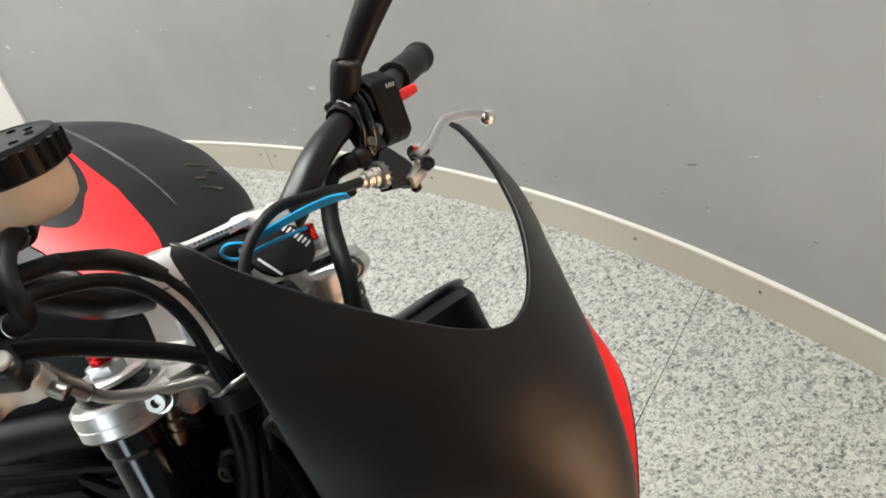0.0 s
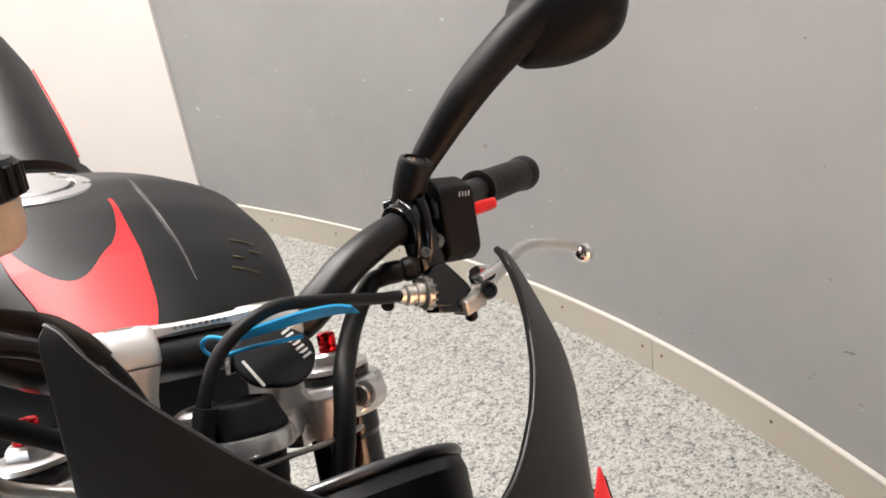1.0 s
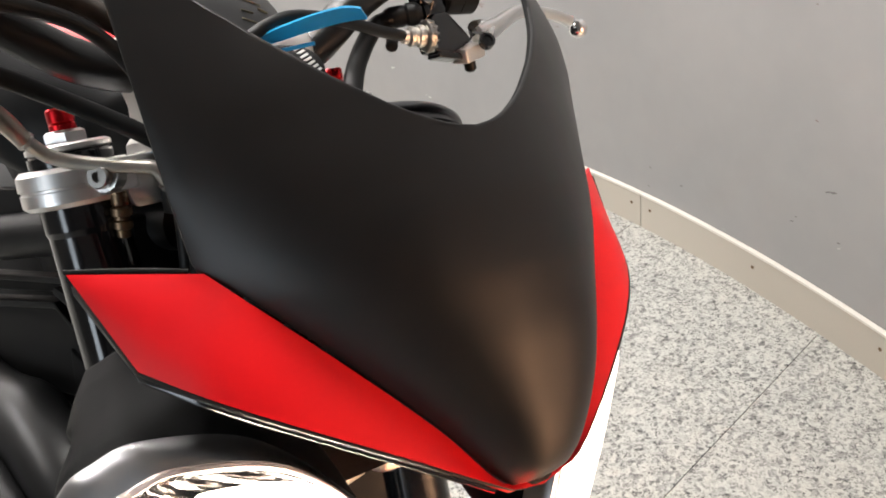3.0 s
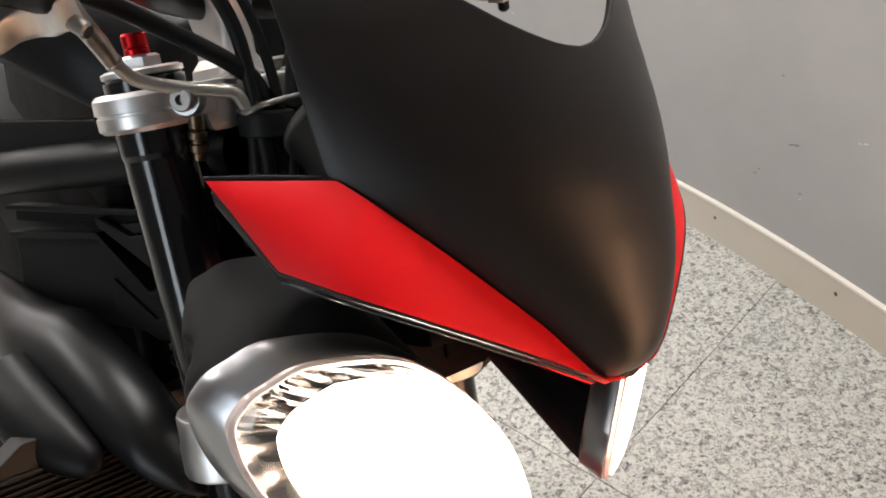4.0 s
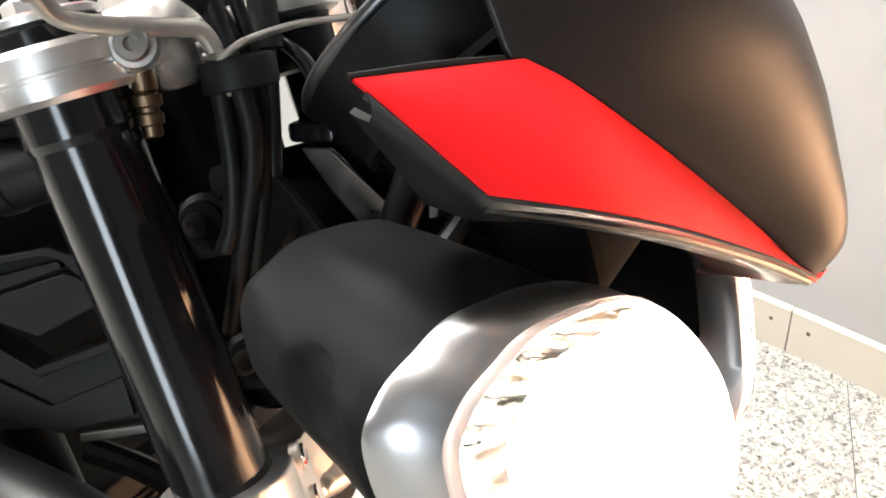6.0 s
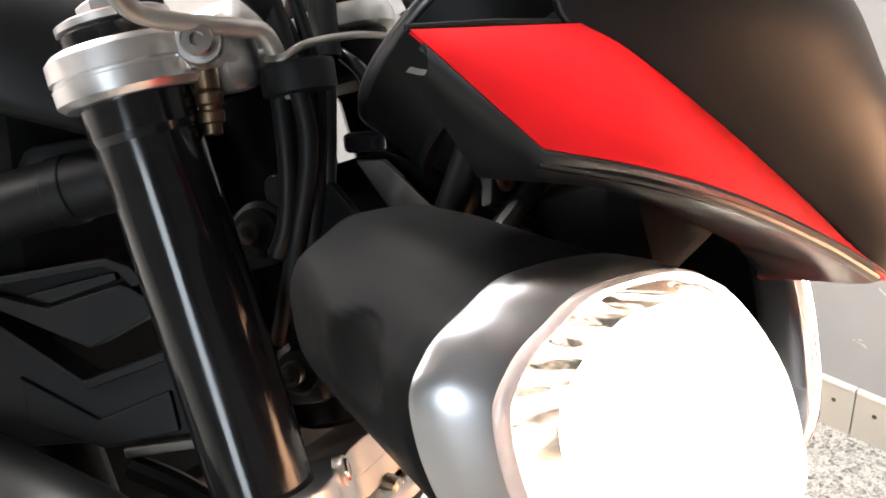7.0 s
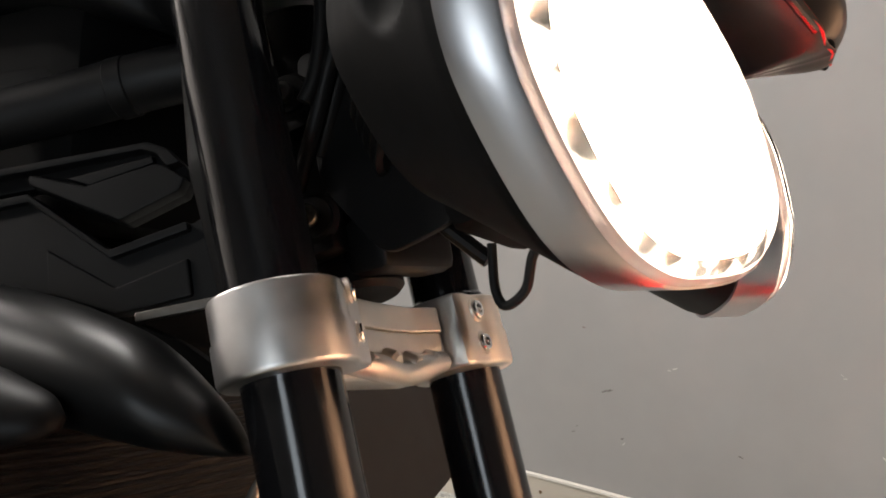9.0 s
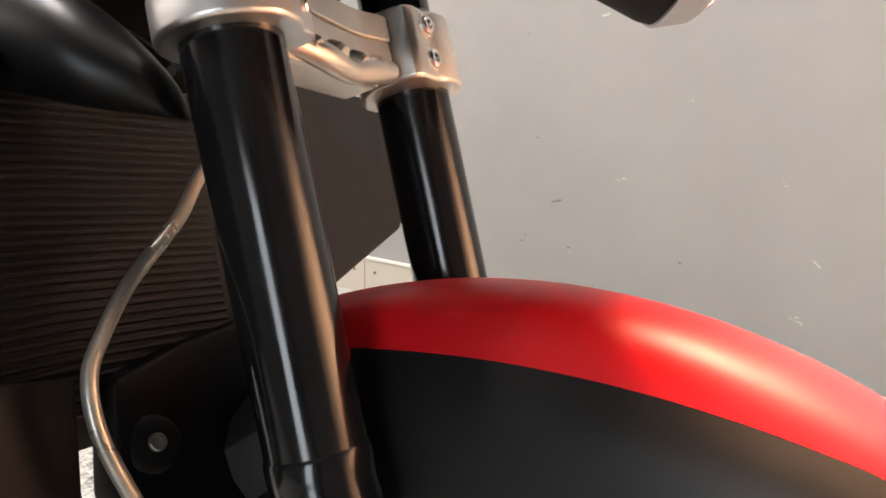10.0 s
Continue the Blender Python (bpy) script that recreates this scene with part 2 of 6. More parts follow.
def part(name, bm, material, parent=None, label="", m=FRONT, smooth=35):
    """Links a bmesh, given in the axes m, as one mesh object."""
    bmesh.ops.recalc_face_normals(bm, faces=bm.faces)
    bm.transform(m)
    me = bpy.data.meshes.new(name)
    bm.to_mesh(me)
    bm.free()
    me.materials.append(material)
    if smooth:
        for p in me.polygons:
            p.use_smooth = True
        me.set_sharp_from_angle(angle=radians(smooth))
    ob = new(name, me)
    if 0 < smooth < 50:
        even = ob.modifiers.new("even_normals", "WEIGHTED_NORMAL")
        even.keep_sharp = True
    if parent is not None:
        ob.parent = parent
        ob.matrix_parent_inverse = parent.matrix_world.inverted()
    if label:
        tagged(ob, label)
    return ob


def spline(pts, n):
    """Catmull-Rom through the points, n steps a stretch."""
    p = [Vector(q) for q in pts]
    p = [p[0] * 2 - p[1], *p, p[-1] * 2 - p[-2]]
    out = []
    for i in range(1, len(p) - 2):
        for k in range(n):
            t = k / n
            out.append(0.5 * ((2 * p[i]) + (p[i + 1] - p[i - 1]) * t + (2 * p[i - 1] - 5 * p[i] + 4 * p[i + 1] - p[i + 2]) * t * t
                              + (3 * p[i] - p[i - 1] - 3 * p[i + 1] + p[i + 2]) * t ** 3))
    out.append(p[-2])
    return out


def loft(rings, closed=True, caps=True, bm=None):
    """Skins rings of equal count."""
    bm = bm or bmesh.new()
    rows = [[bm.verts.new(v) for v in r] for r in rings]
    n = len(rows[0])
    for a, b in zip(rows, rows[1:]):
        for i in range(n if closed else n - 1):
            j = (i + 1) % n
            bm.faces.new((a[i], a[j], b[j], b[i]))
    if caps and closed:
        bm.faces.new(rows[0][::-1])
        bm.faces.new(rows[-1])
    return bm


def tube(pts, r, seg=14, n=8, bm=None, flat=1.0):
    """A round bar along a smooth line; r is one radius or one for each point."""
    line = spline(pts, n)
    radii = [r] * len(pts) if isinstance(r, (int, float)) else list(r)
    rr = np.interp(np.linspace(0, len(pts) - 1, len(line)), range(len(pts)), radii)
    t0 = (line[1] - line[0]).normalized()
    side = t0.orthogonal().normalized()
    rings = []
    for i, c in enumerate(line):
        t = (line[min(i + 1, len(line) - 1)] - line[max(i - 1, 0)]).normalized()
        side = (side - t * side.dot(t)).normalized()
        up = t.cross(side)
        rings.append([c + (side * math.cos(a) + up * math.sin(a) * flat) * float(rr[i]) for a in (2 * math.pi * k / seg for k in range(seg))])
    return loft(rings, bm=bm)


def lathe(base, axis, profile, seg=28, bm=None, start=None):
    """Turns a profile of (radius, height) round an axis from base."""
    base, ax = Vector(base), Vector(axis).normalized()
    u = (Vector(start) if start else ax.orthogonal())
    u = (u - ax * u.dot(ax)).normalized()
    v = ax.cross(u)
    rings = [[base + ax * h + (u * math.cos(a) + v * math.sin(a)) * max(r, 1e-5) for a in (2 * math.pi * k / seg for k in range(seg))] for r, h in profile]
    return loft(rings, bm=bm)


def rod(a, b, r, seg=20, bevel=0.0012, bm=None):
    a, b = Vector(a), Vector(b)
    h = (b - a).length
    bv = min(bevel, h * 0.3, r * 0.5)
    return lathe(a, b - a, [(r - bv, 0), (r, bv), (r, h - bv), (r - bv, h)], seg, bm)


def box(centre, size, bevel=0.002, turn=(0, 0, 0), bm=None, seg=2):
    own = bmesh.new()
    bmesh.ops.create_cube(own, size=1)
    bmesh.ops.scale(own, vec=size, verts=own.verts)
    if bevel:
        bmesh.ops.bevel(own, geom=own.edges[:], offset=bevel, segments=seg, profile=0.5, affect="EDGES")
    own.transform(Matrix.Translation(centre) @ Euler([radians(a) for a in turn]).to_matrix().to_4x4())
    if bm is None:
        return own
    return join(bm, own)


def join(bm, other):
    me = bpy.data.meshes.new("tmp")
    other.to_mesh(me)
    other.free()
    bm.from_mesh(me)
    bpy.data.meshes.remove(me)
    return bm


def plate(outline, thick, m=None, bevel=0.002):
    """A polygon in x, y raised by thick along z, its edges rounded, laid by m."""
    bm = bmesh.new()
    lo = [bm.verts.new((x, y, 0)) for x, y in outline]
    f = bm.faces.new(lo)
    res = bmesh.ops.extrude_face_region(bm, geom=[f])
    bmesh.ops.translate(bm, vec=(0, 0, thick), verts=[v for v in res["geom"] if isinstance(v, bmesh.types.BMVert)])
    if bevel:
        bmesh.ops.bevel(bm, geom=bm.edges[:], offset=bevel, segments=2, profile=0.5, affect="EDGES")
    if m is not None:
        bm.transform(m)
    return bm


def rounded(points, r, n=5):
    """A polygon with its corners rounded."""
    out = []
    k = len(points)
    for i in range(k):
        p, a, b = Vector(points[i]), Vector(points[i - 1]), Vector(points[(i + 1) % k])
        d1, d2 = (a - p), (b - p)
        rr = min(r if isinstance(r, (int, float)) else r[i], d1.length * 0.48, d2.length * 0.48)
        p1, p2 = p + d1.normalized() * rr, p + d2.normalized() * rr
        for j in range(n + 1):
            t = j / n
            out.append(p1 * (1 - t) ** 2 + p * 2 * t * (1 - t) + p2 * t * t)
    return out


def thicken(bm, t):
    """Gives an open sheet thickness, inwards."""
    bmesh.ops.recalc_face_normals(bm, faces=bm.faces)
    bmesh.ops.solidify(bm, geom=bm.faces[:], thickness=t)
    return bm


def hex_bolt(base, axis, r, h, socket=True, seg=18):
    prof = [(r * 0.92, 0), (r, h * 0.15), (r, h * 0.8), (r * 0.88, h)]
    if socket:
        prof += [(r * 0.55, h), (r * 0.5, h * 0.45), (0.0, h * 0.45)]
    return lathe(base, axis, prof, seg)


def slab(corners, thick, inward, bevel=0.003):
    """A plate with the given outline in space, thickened towards inward."""
    bm = bmesh.new()
    vs = [bm.verts.new(c) for c in corners]
    f = bm.faces.new(vs)
    res = bmesh.ops.extrude_face_region(bm, geom=[f])
    bmesh.ops.translate(bm, vec=Vector(inward) * thick, verts=[v for v in res["geom"] if isinstance(v, bmesh.types.BMVert)])
    if bevel:
        bmesh.ops.bevel(bm, geom=bm.edges[:], offset=bevel, segments=2, profile=0.5, affect="EDGES")
    return bm


# ---- the room ----
WALL_X0, WALL_Y0 = -1.35, 1.50


def wall_y(x):
    d = x - WALL_X0
    return WALL_Y0 - d * d / (2 * (3.45 if d > 0 else 6.2))


def wall_strip(x0, x1, z0, z1, inset, thick, step=0.06):
    """A stretch of the bowed wall: a solid slab along the plan's curve."""
    n = max(2, int(abs(x1 - x0) / step))
    rings = []
    for i in range(n + 1):
        x = x0 + (x1 - x0) * i / n
        slope = (wall_y(x + 0.01) - wall_y(x - 0.01)) / 0.02
        nrm = Vector((slope, -1, 0)).normalized()
        p = Vector((x, wall_y(x), 0)) + nrm * inset
        q = p - nrm * thick
        rings.append([Vector((p.x, p.y, z0)), Vector((p.x, p.y, z1)), Vector((q.x, q.y, z1)), Vector((q.x, q.y, z0))])
    return loft(rings)


EDGE_X = -2.86
wall = part("wall_north", wall_strip(EDGE_X, 2.35, 0.0, CEILING_Z, 0.0, 0.12), WALL, m=ROOM, smooth=20)
tagged(wall, "scuffed grey-lined curved wall behind the motorcycle", "wall", kind="structure")


def scuff(x, z, length, height, slant, material, rng):
    """A thin ragged mark lying on the wall."""
    slope = (wall_y(x + 0.01) - wall_y(x - 0.01)) / 0.02
    nrm, along = Vector((slope, -1, 0)).normalized(), Vector((1, slope, 0)).normalized()
    c = Vector((x, wall_y(x), z)) + nrm * 0.0004
    up, low = [], []
    for k in range(9):
        f = k / 8 - 0.5
        w = height * (0.25 + 0.75 * math.sqrt(max(0.0, 1 - 4 * f * f))) * rng.uniform(0.45, 1.0)
        p = c + along * (f * length) + Z_UP * (f * length * slant + rng.uniform(-0.2, 0.2) * height)
        up.append(p + Z_UP * (w / 2))
        low.append(p - Z_UP * (w / 2))
    return part("scuff", slab(low + up[::-1], 0.0007, -nrm, 0), material, wall, m=ROOM, smooth=0)


Z_UP = Vector((0, 0, 1))
rng = random.Random(31)
PALE_MARKS = [(-1.563, 0.659, 0.030, 0.004, 0.1), (-2.239, 0.689, 0.014, 0.005, 0.4), (-2.393, 0.647, 0.012, 0.005, -0.3), (-1.776, 0.677, 0.016, 0.004, 0.2), (-2.09, 0.543, 0.012, 0.004, 0.0),
              (-1.976, 0.542, 0.010, 0.004, 0.5), (-2.64, 0.488, 0.014, 0.006, 0.2), (0.437, 0.309, 0.016, 0.005, -0.6), (0.065, 0.405, 0.012, 0.004, 0.3), (-0.052, 0.220, 0.008, 0.003, 0.8), (0.053, 0.400, 0.007, 0.003, -0.2)]
DARK_MARKS = [(-0.088, 0.332, 0.030, 0.006, 0.3), (-0.506, 0.171, 0.010, 0.004, 0.2), (-0.614, 0.183, 0.008, 0.004, -0.4), (-0.618, 0.127, 0.010, 0.003, 0.0), (-0.174, 0.224, 0.010, 0.004, 0.3), (-0.055, 0.231, 0.008, 0.004, 0.1),
              (-0.165, 0.239, 0.007, 0.003, 0.5), (0.195, 0.251, 0.010, 0.004, -0.2), (-0.226, 0.922, 0.010, 0.004, 0.2)]
for marks, material in ((PALE_MARKS, PALE_SCUFF), (DARK_MARKS, DARK_SCUFF)):
    for x, z, length, height, slant in marks:
        scuff(x, z, length, height, slant, material, rng)
white = part("wall_west", wall_strip(-4.6, EDGE_X, 0.0, CEILING_Z, 0.012, 0.14), WHITE_WALL, m=ROOM, smooth=20)
tagged(white, "off-white plastered wall beside the grey lining", "wall", kind="structure")

skirt = new("baseboard")
tagged(skirt, "cream skirting board with screw holes along the curved wall", "skirting board", kind="structure")
SKIRT_JOINTS = [EDGE_X + 0.002, -1.70, -0.636, 0.428, 1.492, 2.30]
for a, b in zip(SKIRT_JOINTS, SKIRT_JOINTS[1:]):
    part("board", wall_strip(a + 0.0012, b - 0.0012, 0.0, 0.098, 0.012, 0.011), CREAM, skirt, m=ROOM, smooth=20)
    part("top_bead", wall_strip(a + 0.0012, b - 0.0012, 0.098, 0.1035, 0.0145, 0.0125), LIT_EDGE, skirt, m=ROOM, smooth=20)
    for sx in (a + 0.034, a + (b - a) * 0.355, a + (b - a) * 0.675, b - 0.034):
        sl = (wall_y(sx + 0.01) - wall_y(sx - 0.01)) / 0.02
        nv = Vector((sl, -1, 0)).normalized()
        base = Vector((sx, wall_y(sx), 0.063)) + nv * 0.0115
        part("screw", lathe(base, nv, [(0.0045, 0), (0.0045, 0.0012), (0.002, 0.0009), (0.0, 0.0009)], 10), BRONZE, skirt, m=ROOM)

south = bmesh.new()
x0, x1 = WIN_X - WIN_W / 2, WIN_X + WIN_W / 2
box(((-4.8 + x0) / 2, -4.06, CEILING_Z / 2), (x0 + 4.8, 0.12, CEILING_Z), 0, bm=south)
box(((2.6 + x1) / 2, -4.06, CEILING_Z / 2), (2.6 - x1, 0.12, CEILING_Z), 0, bm=south)
box((WIN_X, -4.06, WIN_Z0 / 2), (WIN_W, 0.12, WIN_Z0), 0, bm=south)
box((WIN_X, -4.06, (CEILING_Z + WIN_Z1) / 2), (WIN_W, 0.12, CEILING_Z - WIN_Z1), 0, bm=south)
tagged(part("wall_south", south, GREY_WALL, m=ROOM, smooth=0), "plain grey plastered wall with a tall window", "wall", kind="structure")
win = new("window_1")
win.matrix_world = Matrix.Translation((WIN_X, WIN_Y, WIN_Z0))
tagged(win, "tall window with a white frame and daylight outside", "window", kind="structure")
bpy.context.view_layer.update()
for cx in (x0 + 0.02, x1 - 0.02):
    part("window_frame", box((cx, -4.03, (WIN_Z0 + WIN_Z1) / 2), (0.04, 0.05, WIN_Z1 - WIN_Z0), 0.003), WHITE_WALL, win, m=ROOM)
for cz in (WIN_Z0 + 0.02, WIN_Z1 - 0.02):
    part("window_frame", box((WIN_X, -4.03, cz), (WIN_W - 0.08, 0.05, 0.04), 0.003), WHITE_WALL, win, m=ROOM)
for name, c, s in (("wall_east", (2.47, -1.9, CEILING_Z / 2), (0.12, 4.5, CEILING_Z)),
                   ("wall_back", (-4.66, -1.5, CEILING_Z / 2), (0.12, 5.2, CEILING_Z))):
    w = part(name, box(c, s, 0), WHITE_WALL if name == "wall_back" else GREY_WALL, m=ROOM, smooth=0)
    tagged(w, "plain white plastered wall" if name == "wall_back" else "plain grey plastered wall", "wall", kind="structure")
ceil = part("ceiling", box((-1.1, -1.2, CEILING_Z + 0.06), (7.4, 6.0, 0.12), 0), CEILING, m=ROOM, smooth=0)
tagged(ceil, "plain pale grey ceiling", "ceiling", kind="structure")
ground = part("floor", box((-1.1, -1.2, -0.066), (7.4, 6.0, 0.12), 0), JOINT, m=ROOM, smooth=0)
tagged(ground, "pale speckled granite tile floor with fine joints", "floor", kind="structure")


def tube_lamp(x, y):
    root = new("ceiling_light")
    root.matrix_world = Matrix.Translation((x, y, CEILING_Z))
    tagged(root, "long white fluorescent ceiling light", "ceiling light", group="ceiling lights")
    bpy.context.view_layer.update()
    part("housing", box((x, y, CEILING_Z - 0.02), (1.3, 0.12, 0.04), 0.004), CEILING, root, m=ROOM)
    part("tube", rod((x - 0.6, y, CEILING_Z - 0.056), (x + 0.6, y, CEILING_Z - 0.056), 0.014), TUBE_GLOW, root, "glowing fluorescent tube", m=ROOM)


for tx, ty in TUBES:
    tube_lamp(tx, ty)

# ---- the motorcycle ----
bike = new("motorcycle")
bike.matrix_world = Matrix.Translation((-0.3, 0.1, 0.0))
tagged(bike, "matte black and red naked motorcycle leaning on its stand", "motorcycle")
bpy.context.view_layer.update()

FR, FL = -0.103, 0.103
Z3 = Vector((0, 0, 1))


def fork_leg(y):
    leg = part("fork_tube", lathe((0, y, -0.475), Z3, [(0.0255, 0), (0.0268, 0.002), (0.0268, 0.262), (0.0255, 0.264), (0.0255, 0.448), (0.0268, 0.452), (0.0268, 0.482), (0.0255, 0.484), (0.0255, 0.497)], 44), GLOSS_BLACK, bike, "glossy black fork tube", m=LEG, smooth=15)
    part("seal_collar", lathe((0, y, -0.515), Z3, [(0.024, 0), (0.0285, 0.003), (0.0285, 0.022), (0.0275, 0.025), (0.0275, 0.034), (0.028, 0.036), (0.028, 0.045), (0.0265, 0.048)], 36), GLOSS_BLACK, leg, m=LEG)
    part("stanchion", rod((0, y, -0.70), (0, y, -0.50), 0.0215, 28), CHROME, leg, "polished steel fork stanchion", m=LEG)
    part("axle_lug", box((0.012, y, -0.70), (0.085, 0.040, 0.09), 0.012), PLASTIC, leg, m=LEG)
    top = 0.0255 if y < 0 else 0.0235
    knob = 0.0084 if y < 0 else 0.0068
    part("fork_cap", lathe((0, y, 0.018), Z3, [(0.0262, 0), (0.0262, top - 0.0195), (0.0245, top - 0.0175)], 36), GLOSS_BLACK, leg, m=LEG)
    part("cap_disc", lathe((0, y, top), Z3, [(0.024, 0), (0.0262, 0.001), (0.0262, 0.004), (0.023, 0.0055), (0.015, 0.0055)], 36), SILVER, leg, "silver fork cap", m=LEG)
    part("adjuster_nut", lathe((0, y, top + 0.005), Z3, [(0.0138, 0), (0.0142, 0.001), (0.0142, 0.0068), (0.0115, 0.0085)], 6), SILVER, leg, m=LEG)
    part("adjuster_knob", lathe((0, y, top + 0.013), Z3, [(knob - 0.0007, 0), (knob, 0.001), (knob, 0.004), (knob - 0.0008, 0.005), (knob, 0.006), (knob, 0.0130), (knob - 0.0011, 0.0145), (0.003, 0.014), (0.002, 0.011)], 24), RED_ANOD, leg, "red anodised preload adjuster", m=LEG)
    return leg


fork_leg(FR)
fork_leg(FL)


def ring(y, z0, z1, r, parent, material=SILVER, groove=True):
    h = z1 - z0
    prof = [(0.0272, 0), (r - 0.003, 0), (r, 0.003)]
    if groove:
        prof += [(r, h * 0.42), (r - 0.001, h * 0.45), (r - 0.001, h * 0.5), (r + 0.0005, h * 0.53)]
    prof += [(r, h - 0.003), (r - 0.003, h), (0.0272, h)]
    return part("clamp_ring", lathe((0, y, z0), Z3, prof, 48), material, parent, m=LEG)


# upper triple clamp
top_clamp = part("top_clamp", plate([(v.x, v.y) for v in rounded([(-0.05, -0.07), (-0.05, 0.07), (-0.02, 0.085), (0.012, 0.085), (0.046, 0.045), (0.058, 0.02), (0.058, -0.02), (0.044, -0.045), (0.012, -0.085), (-0.02, -0.085)], 0.012)], 0.018, Matrix.Translation((0, 0, -0.004)), 0.003), SILVER, bike, "silver upper triple clamp", m=LEG)
for y in (FR, FL):
    s1 = 1 if y < 0 else -1
    ring(y, -0.008, 0.017, 0.0352, top_clamp)
    part("clamp_ear", box((0.033, y + s1 * 0.016, 0.005), (0.022, 0.026, 0.019), 0.004, (0, 0, -s1 * 24)), SILVER, top_clamp, m=LEG)
    bolt_ax = Vector((0.80, -1, 0.10) if y < 0 else (0.62, -1, 0.05)).normalized()
    bolt_at = Vector((0.0425, y + 0.0042, 0.0070)) if y < 0 else Vector((0.0405, y - 0.002, 0.0085))
    part("bolt_seat", lathe(bolt_at - bolt_ax * 0.016, bolt_ax, [(0.0110, 0), (0.0108, 0.0140), (0.0098, 0.0163), (0.0070, 0.0163)], 28), SILVER, top_clamp, m=LEG)
    part("pinch_bolt", lathe(bolt_at, bolt_ax, [(0.0072, 0), (0.0076, 0.0008), (0.0076, 0.0050), (0.0066, 0.0064), (0.0033, 0.0064), (0.0031, 0.0030), (0.0, 0.0030)], 24), STEEL, top_clamp, m=LEG)
    part("clamp_lug", loft([[Vector((0.036 + dx * k, y + s1 * (0.030 + dy * k), z)) for dx, dy in ((-0.014, -0.012), (0.008, -0.014), (0.012, 0.0), (0.008, 0.012), (-0.014, 0.014))] for z, k in ((-0.016, 0.55), (-0.013, 0.8), (-0.006, 0.95), (0.014, 1.0), (0.016, 0.9))]), SILVER, top_clamp, m=LEG)
    part("clamp_web", box((0.030, y + s1 * 0.050, -0.005), (0.018, 0.020, 0.016), 0.004, (0, 0, -s1 * 28)), SILVER, top_clamp, m=LEG)
part("stem_nut", lathe((-0.012, 0.004, 0.014), Z3, [(0.016, 0), (0.017, 0.002), (0.017, 0.008), (0.013, 0.01), (0.009, 0.01), (0.008, 0.004)], 24), STEEL, top_clamp, m=LEG)
part("grease_fitting", lathe((0.0325, -0.0884, -0.0034), (-0.16, -0.09, -1), [(0.0058, 0), (0.0058, 0.009), (0.0048, 0.010), (0.0066, 0.0115), (0.0066, 0.016), (0.0048, 0.017), (0.0048, 0.019), (0.0062, 0.020), (0.0062, 0.0245), (0.0045, 0.0255), (0.0045, 0.030), (0.003, 0.031)], 14), BRONZE, top_clamp, "tarnished brass fitting", m=LEG)

# lower triple clamp: two bosses round the tubes, a set-back web between them
TO_FRONT = FRONT.inverted() @ LEG
CR, CL = TO_FRONT @ Vector((0, FR, -0.238)), TO_FRONT @ Vector((0, FL, -0.233))


def arc(c, r, a0, a1, n=20):
    return [(c.x + r * math.cos(radians(a0 + (a1 - a0) * k / n)), c.y + r * math.sin(radians(a0 + (a1 - a0) * k / n))) for k in range(n + 1)]


def tier(outline, z0, z1, bevel=0.003):
    return plate(outline, z1 - z0, Matrix.Translation((0, 0, z0)), bevel)


web_line = [(v.x, v.y) for v in rounded([(-0.050, -0.060), (-0.010, -0.060), (-0.0035, -0.050), (-0.0095, -0.034), (-0.0125, 0.000), (-0.0125, 0.034), (-0.0085, 0.052), (-0.0060, 0.0655), (-0.050, 0.0655)], 0.006, 4)]
low = part("lower_clamp", tier(web_line, -0.2366, -0.2190, 0.0016), CAST, bike, "cast silver lower triple clamp", smooth=30)
part("web_lower", tier([(x - 0.0018 if x > -0.04 else x, y) for x, y in web_line], -0.2520, -0.2366, 0.0016), CAST, low, smooth=30)
RIGHT = arc(CR, 0.0378, 36, -212, 34) + [(-0.044, -0.056), (-0.030, -0.050), (-0.008, -0.0485), (0.0020, -0.0500), (0.0050, -0.0560)]
LEFT = [(-0.044, 0.078), (-0.030, 0.0690), (-0.006, 0.0685), (0.0030, 0.0705), (0.0070, 0.0780)] + arc(CL, 0.0372, -34, 212, 34)
for outline, name in ((RIGHT, "right_boss"), (LEFT, "left_boss")):
    z0, zm, z1 = (-0.2640, -0.2405, -0.2175) if name == "right_boss" else (-0.2625, -0.2365, -0.2105)
    c = CR if name == "right_boss" else CL
    levels = ((z0, 0.0030), (z0 + 0.0010, 0.0010), (z0 + 0.0032, 0.0), (zm - 0.0008, 0.0), (zm + 0.0006, 0.0011), (z1 - 0.0026, 0.0011), (z1 - 0.0008, 0.0020), (z1, 0.0042))
    way = [(Vector((c.x, c.y)) - Vector(p)).normalized() for p in outline]
    part("tube_boss", loft([[Vector((p[0] + d.x * inset, p[1] + d.y * inset, z)) for p, d in zip(outline, way)] for z, inset in levels]), SILVER if name == "right_boss" else CAST, low, smooth=40)
for y, x, dy, zs in ((-0.0585, 0.0022, 0.55, (-0.2222, -0.2462)), (0.0945, 0.0072, -0.10, (-0.2227, -0.2468))):
    for z in zs:
        ax = Vector((1.0, dy, 0.0)).normalized()
        part("bolt_seat", lathe(Vector((x, y, z)) - ax * 0.004, ax, [(0.0088, 0), (0.0088, 0.0040), (0.0080, 0.0052), (0.0066, 0.0052), (0.0064, 0.0030)], 24), CAST, low)
        part("pinch_bolt", hex_bolt(Vector((x, y, z)) - ax * 0.002, ax, 0.0062, 0.0052), CHROME, low)
